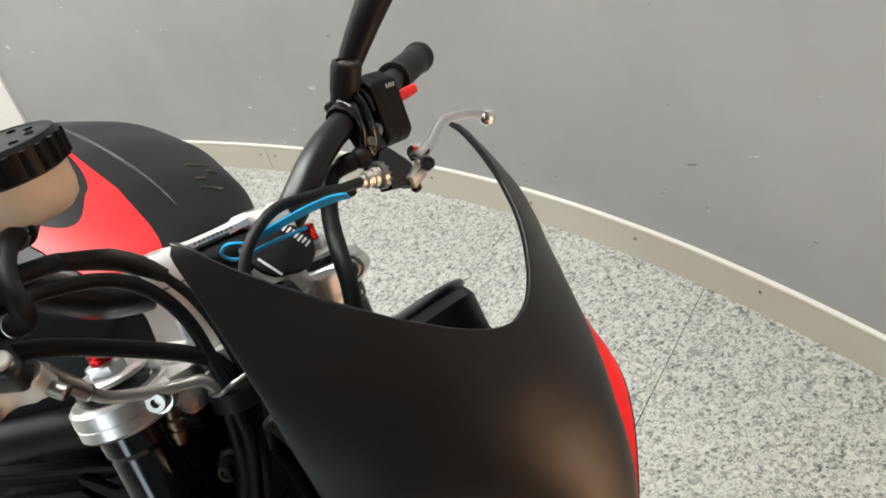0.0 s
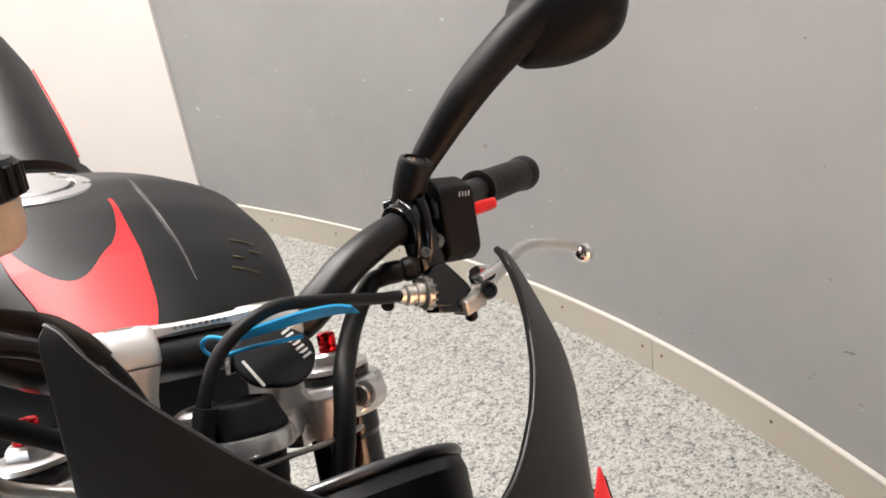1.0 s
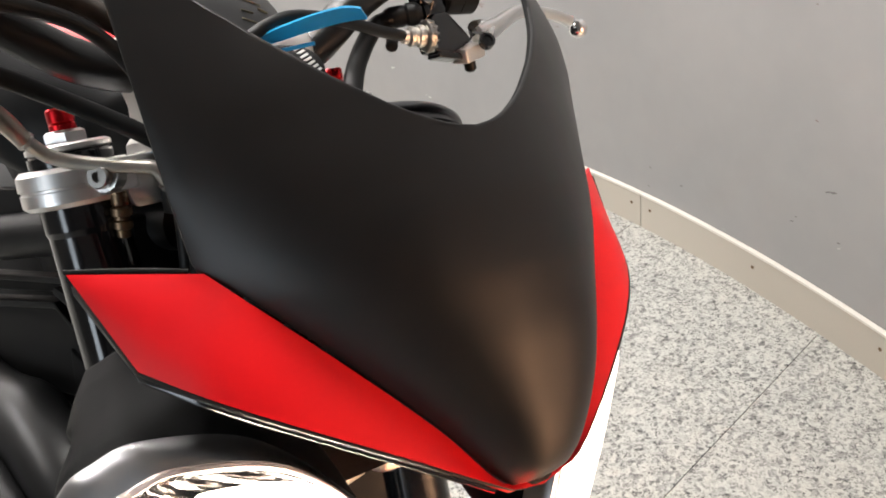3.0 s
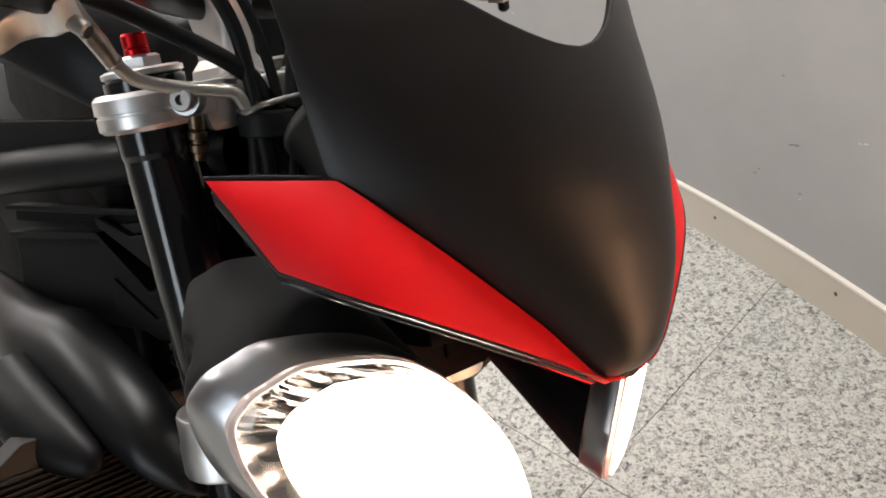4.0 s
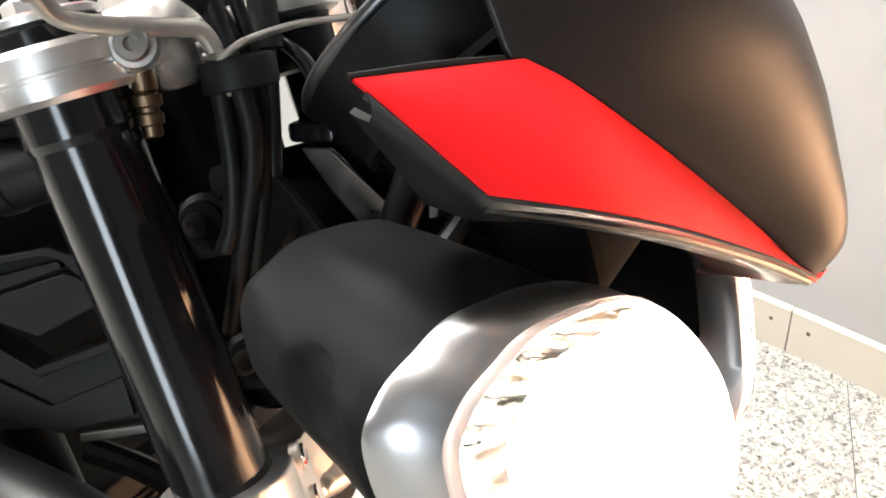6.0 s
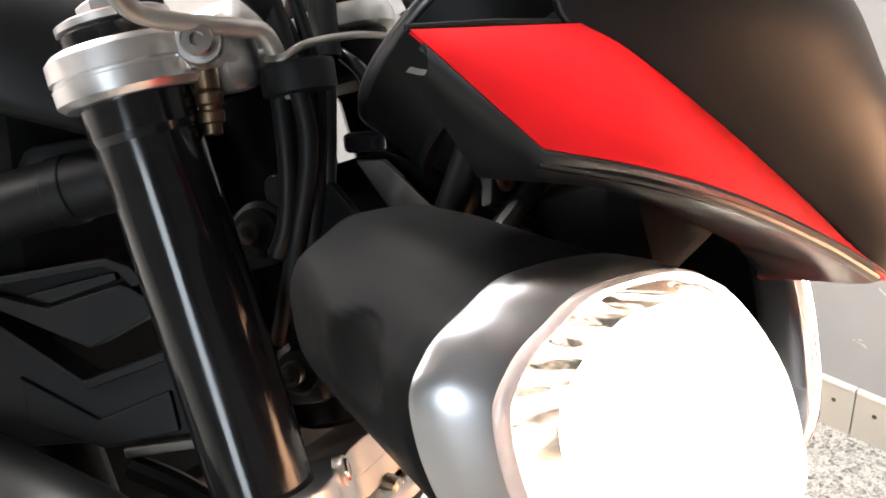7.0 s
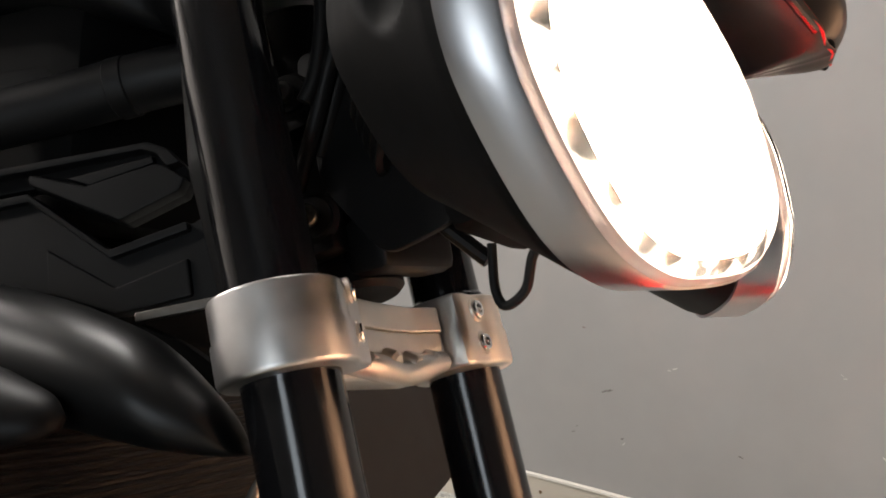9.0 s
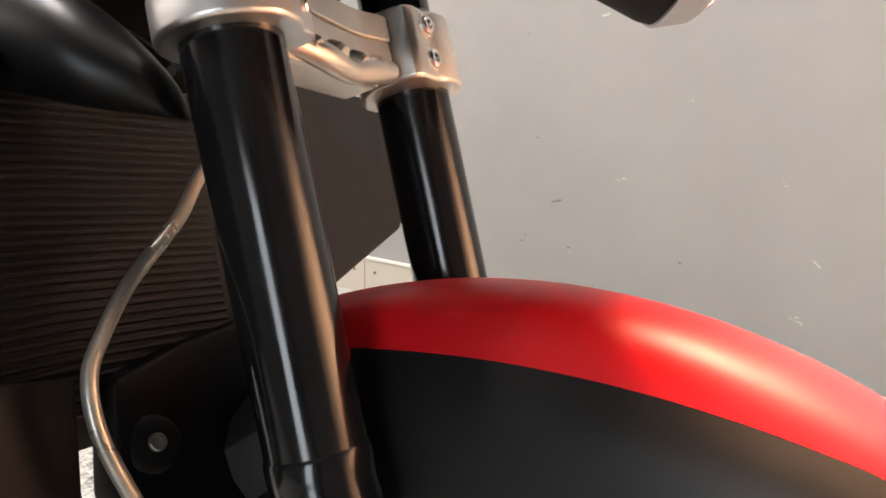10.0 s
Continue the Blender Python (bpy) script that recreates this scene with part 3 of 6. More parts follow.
part("clamp_rib", tube([(-0.018, -0.050, -0.2560), (-0.014, -0.020, -0.2600), (-0.015, 0.010, -0.2640), (-0.014, 0.034, -0.2600), (-0.012, 0.062, -0.2560)], [0.006, 0.0085, 0.0075, 0.0095, 0.007], 16, 6), CAST, low, "rough cast rib under the clamp")
for y, r in ((-0.030, 0.0065), (-0.004, 0.0080), (0.022, 0.0070), (0.046, 0.0085)):
    part("clamp_boss", lathe((-0.0105, y, -0.2585), (0.8, 0.1, -0.5), [(r, -0.008), (r, 0.0), (r * 0.75, 0.0025), (r * 0.3, 0.0015)], 18), CAST, low)
part("web_underside", box((-0.034, 0.004, -0.258), (0.030, 0.110, 0.016), 0.004), CAST, low)


# ignition lock in front of the clamp, with key fob
lock = part("ignition_lock", lathe((0.032, 0.004, -0.026), Z3, [(0.022, 0), (0.0245, 0.003), (0.0245, 0.020), (0.0290, 0.040), (0.0285, 0.043), (0.0225, 0.0565), (0.0215, 0.0580), (0.016, 0.0590), (0.015, 0.0575), (0.006, 0.0575)], 32), PLASTIC, bike, "black ignition lock barrel")
part("lock_collar", lathe((0.032, 0.004, 0.0), Z3, [(0.027, 0), (0.0318, 0.002), (0.0325, 0.008), (0.031, 0.013), (0.027, 0.014)], 40), SILVER, lock, "silver lock collar")

# handlebar
bar_pts = [(-0.087, 0.392, 0.166), (-0.02, 0.262, 0.148), (-0.007, 0.215, 0.141), (-0.0038, 0.165, 0.1250), (-0.001, 0.137, 0.1140), (0.0005, 0.113, 0.1005), (0.001, 0.092, 0.0845), (-0.001, 0.072, 0.0705), (-0.004, 0.050, 0.0645), (-0.004, 0.0, 0.0635),
           (-0.004, -0.050, 0.0645), (-0.004, -0.070, 0.0660), (-0.001, -0.100, 0.0750), (0.0, -0.140, 0.100), (-0.004, -0.180, 0.125), (-0.012, -0.215, 0.140), (-0.026, -0.262, 0.148), (-0.087, -0.392, 0.166)]
bar_r = [0.011, 0.011, 0.0112, 0.0128, 0.0135, 0.0140, 0.0142, 0.0142, 0.0142, 0.0142, 0.0142, 0.0142, 0.0142, 0.0136, 0.0118, 0.011, 0.011, 0.011]
bar = part("handlebar", tube(bar_pts, bar_r, 22, 6), SHROUD_BLACK, bike, "satin black tapered handlebar")


def block_section(x, y, hx, hy, z, r=0.008, n=4):
    """A rounded rectangle at one height."""
    return [Vector((x + v.x, y + v.y, z)) for v in rounded([(-hx, -hy), (hx, -hy), (hx, hy), (-hx, hy)], r, n)]


for y in (-0.050, 0.048):
    part("riser", loft([block_section(-0.004, y, hx, hy, z, r) for hx, hy, z, r in ((0.024, 0.0180, 0.010, 0.010), (0.025, 0.0190, 0.012, 0.010), (0.025, 0.0185, 0.018, 0.010), (0.0230, 0.0130, 0.025, 0.009), (0.0235, 0.0125, 0.044, 0.009), (0.0250, 0.0150, 0.056, 0.010), (0.0255, 0.0168, 0.0632, 0.010))]), FORGED, bar, "machined silver handlebar riser", smooth=30)
    rcap = part("riser_cap", loft([block_section(-0.004, y, hx, 0.0175 * k, z, 0.009) for hx, k, z in ((0.0252, 0.98, 0.0642), (0.0258, 1.0, 0.0655), (0.0256, 1.0, 0.0735), (0.0225, 0.98, 0.0815), (0.0190, 0.95, 0.0862), (0.0170, 0.88, 0.0876))]), FORGED, bar, "silver riser cap", smooth=30)
    part("cap_bolt", lathe((-0.003, y, 0.0868), Z3, [(0.0088, 0), (0.0088, 0.0012), (0.0078, 0.0016), (0.0072, 0.0004), (0.0045, 0.0002), (0.0040, -0.001), (0.0, -0.001)], 24), STEEL, rcap)
bridge = part("clamp_bridge", loft([[Vector((-0.004 + dx, y, z)) for dx, z in ((-w, lo), (-w, 0.0855), (-w * 0.8, 0.0872 - dip), (w * 0.8, 0.0872 - dip), (w, 0.0855 - dip), (w, lo))] for y, w, lo, dip in ((-0.040, 0.0145, 0.0785, 0.0), (-0.032, 0.0105, 0.0795, 0.0008), (-0.012, 0.0080, 0.0805, 0.0016), (0.010, 0.0080, 0.0805, 0.0016), (0.030, 0.0105, 0.0795, 0.0008), (0.038, 0.0145, 0.0785, 0.0))]), FORGED, bar, "silver handlebar clamp with raised lettering")
for k in range(9):
    part("letter_bar", box((0.0046, -0.018 + k * 0.0042, 0.0830), (0.0012, 0.0026, 0.0022), 0.0003), STEEL, bridge)

for s in (1, -1):
    base, end = Vector((-0.028, s * 0.275, 0.1495)), Vector((-0.087, s * 0.392, 0.166))
    ax = (end - base).normalized()
    L = (end - base).length
    prof = [(0.013, 0), (0.0175, 0.002), (0.0175, 0.007), (0.0150, 0.009)]
    for k in range(10):
        h = 0.012 + k * (L - 0.03) / 10
        prof += [(0.0158, h), (0.0158, h + 0.007), (0.0150, h + 0.008)]
    prof += [(0.0165, L - 0.014), (0.0178, L - 0.011), (0.0178, L - 0.003), (0.015, L), (0.006, L)]
    part("grip", lathe(base, ax, prof, 26), RUBBER, bar, "ribbed black rubber grip")


# left-hand controls: switch housing, clutch perch and lever
HOUSING = [(v.x, v.y) for v in rounded([(-0.034, 0.110), (-0.034, 0.150), (-0.022, 0.1630), (-0.004, 0.1620), (0.0125, 0.1510), (0.0125, 0.100), (0.002, 0.092), (-0.020, 0.098)], 0.004, 3)]
sw = part("switch_housing", loft([[Vector((-0.010 + (x + 0.010) * k, y, 0.127 + (z - 0.127) * k)) for x, z in HOUSING] for y, k in ((0.2035, 0.93), (0.2055, 0.99), (0.2075, 1.0), (0.2195, 1.0), (0.2200, 0.985), (0.2206, 1.0), (0.2345, 1.0), (0.2365, 0.98), (0.238, 0.92))]), PLASTIC, bar, "black plastic switch housing", smooth=30)
part("red_switch", loft([[Vector((0.004 + 0.35 * t + x * k, 0.2365 + t, 0.1318 + 0.16 * t + z * k)) for x, z in ((-0.006, -0.0045), (-0.006, 0.0045), (0.004, 0.0052), (0.0066, 0.003), (0.0066, -0.003), (0.004, -0.005))] for t, k in ((0, 1.0), (0.004, 1.05), (0.016, 1.0), (0.020, 0.86), (0.0215, 0.6))]), RED_PLASTIC, sw, "bright red rocker switch", smooth=50)
for k in range(4):
    part("print_mark", box((0.0121, 0.2225 + 0.0032 * k, 0.1455), (0.0012, 0.0013, 0.0042), 0.0002, (-12, 0, 0)), WHITE_PRINT, sw)
part("switch_screw", lathe((0.0045, 0.198, 0.111), (1, -0.45, 0.35), [(0.0066, -0.006), (0.0066, 0.002), (0.0058, 0.0032), (0.0028, 0.0034), (0.0024, 0.0016), (0, 0.0016)], 18), STEEL, sw)
part("switch_lug", loft([[Vector((x, y, 0.112 + (z - 0.112) * k)) for x, z in ((-0.016, 0.094), (-0.016, 0.128), (0.002, 0.130), (0.007, 0.116), (0.006, 0.098), (-0.002, 0.092))] for y, k in ((0.186, 0.8), (0.188, 1.0), (0.202, 1.0), (0.204, 0.9))]), GLOSS_BLACK, sw)
part("bar_clamp", lathe((-0.0035, 0.168, 0.1265), Vector((-0.006, 0.045, 0.016)), [(0.0125, 0), (0.0165, 0.001), (0.0175, 0.004), (0.0175, 0.014), (0.0165, 0.017), (0.0160, 0.030), (0.0115, 0.032)], 28), GLOSS_BLACK, sw)
part("clamp_strap", tube([(-0.002, 0.186, 0.152), (0.010, 0.186, 0.142), (0.013, 0.186, 0.122), (0.010, 0.186, 0.104), (0.004, 0.184, 0.092)], 0.0038), GLOSS_BLACK, sw)
part("clamp_strap", tube([(-0.004, 0.175, 0.146), (0.010, 0.174, 0.136), (0.012, 0.175, 0.118), (0.006, 0.176, 0.102)], 0.0034), GLOSS_BLACK, sw)
part("clamp_tongue", tube([(0.004, 0.196, 0.150), (0.010, 0.1965, 0.140), (0.012, 0.196, 0.128)], [0.002, 0.0032, 0.002], 10, 6), GLOSS_BLACK, sw)
part("clamp_screw", hex_bolt((0.010, 0.181, 0.103), (1, -0.4, 0.3), 0.0045, 0.004), STEEL, sw)
perch = part("clutch_perch", slab([(0.0120, 0.199, 0.0945), (0.0165, 0.214, 0.0755), (0.0165, 0.2195, 0.0680), (0.0180, 0.196, 0.0590), (0.0175, 0.178, 0.0610), (0.0150, 0.176, 0.0845), (0.0130, 0.185, 0.0930)], 0.024, (-1, 0, 0), 0.0035), GLOSS_BLACK, bike, "black clutch lever perch")
part("perch_arm", box((0.000, 0.188, 0.104), (0.020, 0.024, 0.030), 0.005, (12, 0, 0)), GLOSS_BLACK, perch)
part("perch_foot", box((0.008, 0.194, 0.0575), (0.018, 0.026, 0.006), 0.002, (-8, 0, 0)), GLOSS_BLACK, perch)
ad = Vector((-0.20, -1, 0.06))
part("adjuster_lock", lathe((0.0185, 0.1735, 0.0732), ad, [(0.0115, 0), (0.0125, 0.001), (0.0125, 0.0052), (0.0115, 0.0062), (0.0095, 0.0066)], 28), STEEL, perch, "knurled steel cable adjuster")
for k in range(14):
    a = 2 * math.pi * k / 14
    part("knurl", box(Vector((0.0185, 0.1735, 0.0732)) + ad.normalized() * 0.0031 + Vector((math.cos(a), 0, math.sin(a))) * 0.0122, (0.0018, 0.0045, 0.0018), 0.0003, (0, -math.degrees(a), 0)), STEEL, perch)
part("adjuster_barrel", lathe((0.0172, 0.167, 0.0736), ad, [(0.0082, 0), (0.0088, 0.001), (0.0088, 0.0055), (0.0072, 0.0065), (0.0072, 0.0085), (0.0080, 0.0095), (0.0080, 0.0130), (0.0055, 0.0145), (0.0055, 0.019), (0.0045, 0.020)], 20), CAST, perch)
part("pivot_cap", lathe((0.0135, 0.2315, 0.0765), (0.55, -0.28, 0.78), [(0.0105, -0.006), (0.0112, -0.001), (0.0118, 0.0), (0.0118, 0.0030), (0.0108, 0.0042), (0.0045, 0.0048), (0.0, 0.0048)], 32), CHROME, perch, "polished pivot cap")
part("pivot_pad", lathe((0.0245, 0.2270, 0.0660), (0.8, -0.3, 0.35), [(0.0066, -0.004), (0.0070, 0.001), (0.0066, 0.0025), (0.0042, 0.0030), (0.0036, 0.0012), (0.0, 0.0012)], 22), GLOSS_BLACK, perch)
part("pivot_block", box((0.0110, 0.2160, 0.0590), (0.018, 0.026, 0.013), 0.0025, (14, 8, 10)), CAST, perch, "bare cast pivot block")
part("stop_nub", rod((0.0090, 0.2175, 0.0545), (0.0065, 0.2205, 0.0440), 0.0052, 16, 0.002), PLASTIC, perch)
part("clutch_lever", tube([(0.0140, 0.226, 0.0715), (0.0130, 0.238, 0.0745), (0.0085, 0.254, 0.0795), (-0.0005, 0.283, 0.0905), (-0.0042, 0.3008, 0.0945), (-0.0080, 0.325, 0.0940), (-0.0115, 0.352, 0.0905), (-0.0145, 0.374, 0.0850)], [0.0095, 0.0115, 0.0105, 0.0085, 0.0068, 0.0056, 0.0052, 0.0055], 18, 8, flat=0.6), SILVER, perch, "silver clutch lever with ball end")
part("lever_ball", lathe((-0.0176, 0.3870, 0.0785), Vector((-0.006, 0.026, -0.012)), [(0.0, -0.0100), (0.0055, -0.0082), (0.0088, -0.004), (0.0098, 0), (0.0088, 0.004), (0.0055, 0.0082), (0.0, 0.0100)], 22), CHROME, perch)
part("switch_boot", lathe((0.0065, 0.1720, 0.0938), Vector((-0.55, -0.9, -0.06)), [(0.0060, -0.004), (0.0085, 0), (0.0095, 0.002), (0.0095, 0.008), (0.0080, 0.010), (0.0088, 0.013), (0.0088, 0.022), (0.0075, 0.026), (0.0050, 0.029)], 20), RUBBER, perch)
part("cable_tie_nub", rod((-0.002, 0.150, 0.076), (0.006, 0.142, 0.068), 0.005, 14), RUBBER, perch)

# mirror on the left bar
MAX = Vector((0.020, 0.003, 0.033)).normalized()
mir = part("mirror_boot", lathe((-0.0105, 0.1840, 0.1420), MAX, [(0.0105, 0), (0.0120, 0.002), (0.0122, 0.010), (0.0132, 0.014), (0.0140, 0.028), (0.0140, 0.036), (0.0130, 0.040), (0.0100, 0.041), (0.0088, 0.036), (0.0, 0.036)], 26), RUBBER, bike, "black rear-view mirror on a long stem")
part("stem_screw", lathe(Vector((-0.0105, 0.1840, 0.1420)) + MAX * 0.0362, MAX, [(0.0078, 0), (0.0078, 0.003), (0.005, 0.0036), (0.0042, 0.0012), (0.0, 0.0012)], 18), STEEL, mir)
part("stem_lug", lathe((-0.016, 0.1830, 0.1330), MAX, [(0.010, 0), (0.0125, 0.002), (0.0125, 0.008), (0.0105, 0.010)], 20), GLOSS_BLACK, mir)
part("lug_nut", rod((-0.020, 0.1720, 0.1440), (-0.012, 0.1760, 0.1445), 0.0055, 12), GLOSS_BLACK, mir)
part("mirror_stem", tube([(-0.011, 0.1990, 0.162), (-0.0010, 0.2060, 0.1800), (0.0221, 0.2332, 0.2201), (0.0359, 0.2706, 0.2557), (0.0489, 0.3055, 0.2833), (0.058, 0.335, 0.300)], [0.0085, 0.0120, 0.0155, 0.0172, 0.0188, 0.0215], 22, 8, flat=0.8), PLASTIC, mir, "satin black mirror stem")
head = [(-0.036, -0.043), (0.0, -0.046), (0.030, -0.039), (0.052, -0.025), (0.063, 0.003), (0.062, 0.034), (0.030, 0.052), (-0.02, 0.042), (-0.046, 0.004), (-0.046, -0.03)]
hm = Matrix.Translation((0.0502, 0.3262, 0.285)) @ Matrix(((0.611, 0.0, 0.791, 0), (0.791, 0.0, -0.611, 0), (0.0, 1.0, 0.014, 0), (0, 0, 0, 1)))
rings = []
for d, k in ((0.026, 0.35), (0.023, 0.62), (0.014, 0.88), (0.002, 1.0), (-0.006, 0.98)):
    rings.append([hm @ Vector((0.008 + (v.x - 0.008) * k, 0.002 + (v.y - 0.002) * k, d)) for v in rounded(head, 0.02)])
part("mirror_shell", loft(rings), PLASTIC, mir, "satin black mirror shell", smooth=60)
part("mirror_glass", plate([(0.008 + (v.x - 0.008) * 0.93, 0.002 + (v.y - 0.002) * 0.93) for v in rounded(head, 0.02)], 0.002, hm @ Matrix.Translation((0, 0, -0.0085)), 0), MIRROR, mir)

# right-hand controls: master cylinder, reservoir, lever
LEV_A = Vector((0.50, -0.45, 0.74)).normalized()
LEV_D = Vector((-0.6334, -0.7727, -0.0419)).normalized()
LEV_E = LEV_A.cross(LEV_D)
LEV_0 = Vector((0.0563, -0.1753, 0.0589))


def lever_point(d, e, h=0.0):
    """A point by its way along the lever, across it and along its pivot."""
    return LEV_0 + LEV_D * d + LEV_E * e + LEV_A * h


def lever_plate(outline, levels, r=0.004, n=4):
    """A body between levels (height, inset) with the outline's corners rounded."""
    pts = rounded(outline, r, n)
    mid = sum((Vector(p) for p in pts), Vector((0, 0))) / len(pts)
    return loft([[lever_point(*(p + (mid - p).normalized() * inset), h) for p in pts] for h, inset in levels])


mc = part("master_cylinder", lever_plate([(0.046, -0.030), (0.022, -0.0365), (0.0120, -0.0290), (0.0040, -0.0100), (-0.0035, 0.0070), (0.0030, 0.0128), (0.0187, 0.0070), (0.040, -0.0060), (0.050, -0.018)], ((-0.003, 0.003), (0.0, 0.0005), (0.003, 0.0), (0.0135, 0.0), (0.0165, 0.0012), (0.0180, 0.0035), (0.0185, 0.0065))), CAST_BLACK, bike, "black cast front brake master cylinder", smooth=50)
part("mc_screw", lathe(lever_point(0.0068, 0.0010, 0.0180), LEV_A, [(0.0064, 0), (0.0064, 0.0026), (0.0056, 0.0036), (0.0, 0.0038)], 24), FORGED, mc, "bright slotted screw")
slot = Matrix((LEV_D, LEV_E, LEV_A)).transposed().to_4x4()
slot.translation = lever_point(0.0068, 0.0010, 0.0213)
part("screw_slot", plate([(-0.0008, -0.0054), (0.0008, -0.0054), (0.0008, 0.0054), (-0.0008, 0.0054)], 0.0009, slot, 0), RUBBER, mc)
for k, (d, e, w, h) in enumerate(((0.0225, -0.0180, 0.0030, 0.010), (0.0275, -0.0180, 0.0030, 0.010), (0.0325, -0.0165, 0.0030, 0.009), (0.0280, -0.0245, 0.0120, 0.002), (0.0280, -0.0110, 0.0110, 0.002))):
    m = Matrix((LEV_D, LEV_E, LEV_A)).transposed().to_4x4()
    m.translation = lever_point(d, e, 0.0186)
    part("raised_mark", plate([(-w / 2, -h / 2), (w / 2, -h / 2), (w / 2, h / 2), (-w / 2, h / 2)], 0.0010, m, 0.0003), CAST_BLACK, mc)
part("piston_barrel", rod(lever_point(0.012, -0.028, 0.008), lever_point(0.062, -0.040, 0.008), 0.0125, 28, 0.003), CAST_BLACK, mc)
part("bar_clamp", lathe((-0.004, -0.176, 0.1225), Vector((-0.008, -0.045, 0.018)), [(0.013, 0), (0.0195, 0.001), (0.0205, 0.004), (0.0205, 0.02), (0.0195, 0.023), (0.012, 0.024)], 26), GLOSS_BLACK, mc)
part("mc_neck", box((0.024, -0.200, 0.104), (0.036, 0.030, 0.040), 0.007, (0, -30, 10)), GLOSS_BLACK, mc)
lever = part("brake_lever", lever_plate([(-0.0055, 0.0030), (-0.0015, -0.0065), (0.0070, -0.0095), (0.030, -0.0125), (0.060, -0.0165), (0.088, -0.0170), (0.100, -0.0040), (0.086, 0.0125), (0.0624, 0.0190), (0.0450, 0.0235), (0.0335, 0.0190), (0.0230, 0.0085), (0.0120, 0.0060), (0.0026, 0.0100)], ((-0.0185, 0.0045), (-0.0170, 0.0018), (-0.0145, 0.0), (-0.0030, 0.0), (-0.0008, 0.0008), (0.0, 0.0024)), 0.005), FORGED, mc, "forged silver brake lever", smooth=40)
part("lever_blade", tube([lever_point(0.085, -0.002, -0.009), (-0.030, -0.275, 0.046), (-0.048, -0.31, 0.048), (-0.066, -0.36, 0.054)], [0.013, 0.011, 0.009, 0.0075], 18, 8, flat=0.7), FORGED, lever)
part("pivot_cap", lathe(lever_point(0.0524, 0.0, -0.001), LEV_A, [(0.0168, 0), (0.0172, 0.002), (0.0166, 0.0042), (0.0162, 0.0046), (0.0150, 0.0065), (0.0110, 0.0078), (0.006, 0.0084), (0.0, 0.0086)], 40), SILVER, lever, "polished domed lever pivot cap", smooth=50)
part("lever_eye", lathe(lever_point(0.0012, 0.0015, -0.016), LEV_A, [(0.0078, 0), (0.0088, 0.001), (0.0088, 0.017), (0.0080, 0.0185), (0.0050, 0.0185), (0.0045, 0.012)], 24), FORGED, lever)
part("banjo", rod(lever_point(-0.0020, 0.0050, -0.012), lever_point(-0.0115, 0.0130, -0.016), 0.0050, 18), STEEL, mc)
rax = Vector((0.22, -0.16, 1)).normalized()
rb = Vector((0.038, -0.131, 0.141))
pot = part("brake_reservoir", lathe(rb, rax, [(0.016, -0.002), (0.026, 0), (0.0305, 0.004), (0.0325, 0.012), (0.0325, 0.027)], 40), POT, bike, "translucent amber brake fluid reservoir")
capprof = [(0.0325, 0.026), (0.0355, 0.0275), (0.036, 0.044), (0.034, 0.047), (0.031, 0.0475), (0.030, 0.0465), (0.0, 0.0465)]
cap = part("reservoir_cap", lathe(rb, rax, capprof, 44), PLASTIC, pot, "ribbed black screw cap")
u0 = rax.orthogonal().normalized()
v0 = rax.cross(u0)
for k in range(22):
    a = 2 * math.pi * k / 22
    d = u0 * math.cos(a) + v0 * math.sin(a)
    part("cap_rib", rod(rb + rax * 0.028 + d * 0.0352, rb + rax * 0.044 + d * 0.0352, 0.0028, 8, 0.0006), PLASTIC, cap)
for k in range(9):
    a = 2 * math.pi * k / 9
    d = u0 * math.cos(a) + v0 * math.sin(a)
    part("cap_mark", box(rb + rax * 0.0468 + d * 0.021, (0.0045, 0.0045, 0.0012), 0.0003), PLASTIC, cap)
part("spigot", rod(rb + Vector((0.006, -0.008, 0.0)), rb + Vector((0.018, -0.019, -0.008)), 0.0100, 20), RUBBER, pot)
for c in ((0.0565, -0.1525, 0.1325), (0.0560, -0.1718, 0.0864)):
    part("hose_clip", tube([Vector(c) + Vector((0.0076 * math.cos(a) * 0.6, 0.0076 * math.cos(a) * 0.8, 0.0076 * math.sin(a))) for a in (0.6 * k for k in range(11))], 0.0011, 8, 4), STEEL, pot)
part("feed_hose", tube([(0.046, -0.140, 0.140), (0.054, -0.1483, 0.1345), (0.0612, -0.1617, 0.1278), (0.0731, -0.1727, 0.113), (0.0785, -0.1738, 0.0972), (0.0735, -0.1719, 0.0895), (0.0629, -0.171, 0.0865), (0.048, -0.1725, 0.0863), (0.036, -0.175, 0.086)], 0.0067, 18, 8), RUBBER, pot, "black rubber brake fluid hose")
part("pot_bracket", box(rb + Vector((-0.012, -0.03, -0.01)), (0.012, 0.03, 0.02), 0.003), PLASTIC, pot)
part("right_switch", box((0.006, -0.236, 0.14), (0.05, 0.045, 0.058), 0.007), PLASTIC, bar, "black right-hand switch housing")
part("mirror_stub", lathe((0.049, -0.199, 0.123), (0.25, -0.15, 1), [(0.0052, 0), (0.0052, 0.004), (0.0078, 0.0052), (0.0082, 0.007), (0.0082, 0.0135), (0.0070, 0.0165), (0.0045, 0.0180), (0.0, 0.0183)], 22), GLOSS_BLACK, bar)
part("stub_washer", lathe((0.049, -0.199, 0.119), (0.25, -0.15, 1), [(0.010, 0), (0.0112, 0.001), (0.0112, 0.004), (0.010, 0.005)], 24), SILVER, bar)
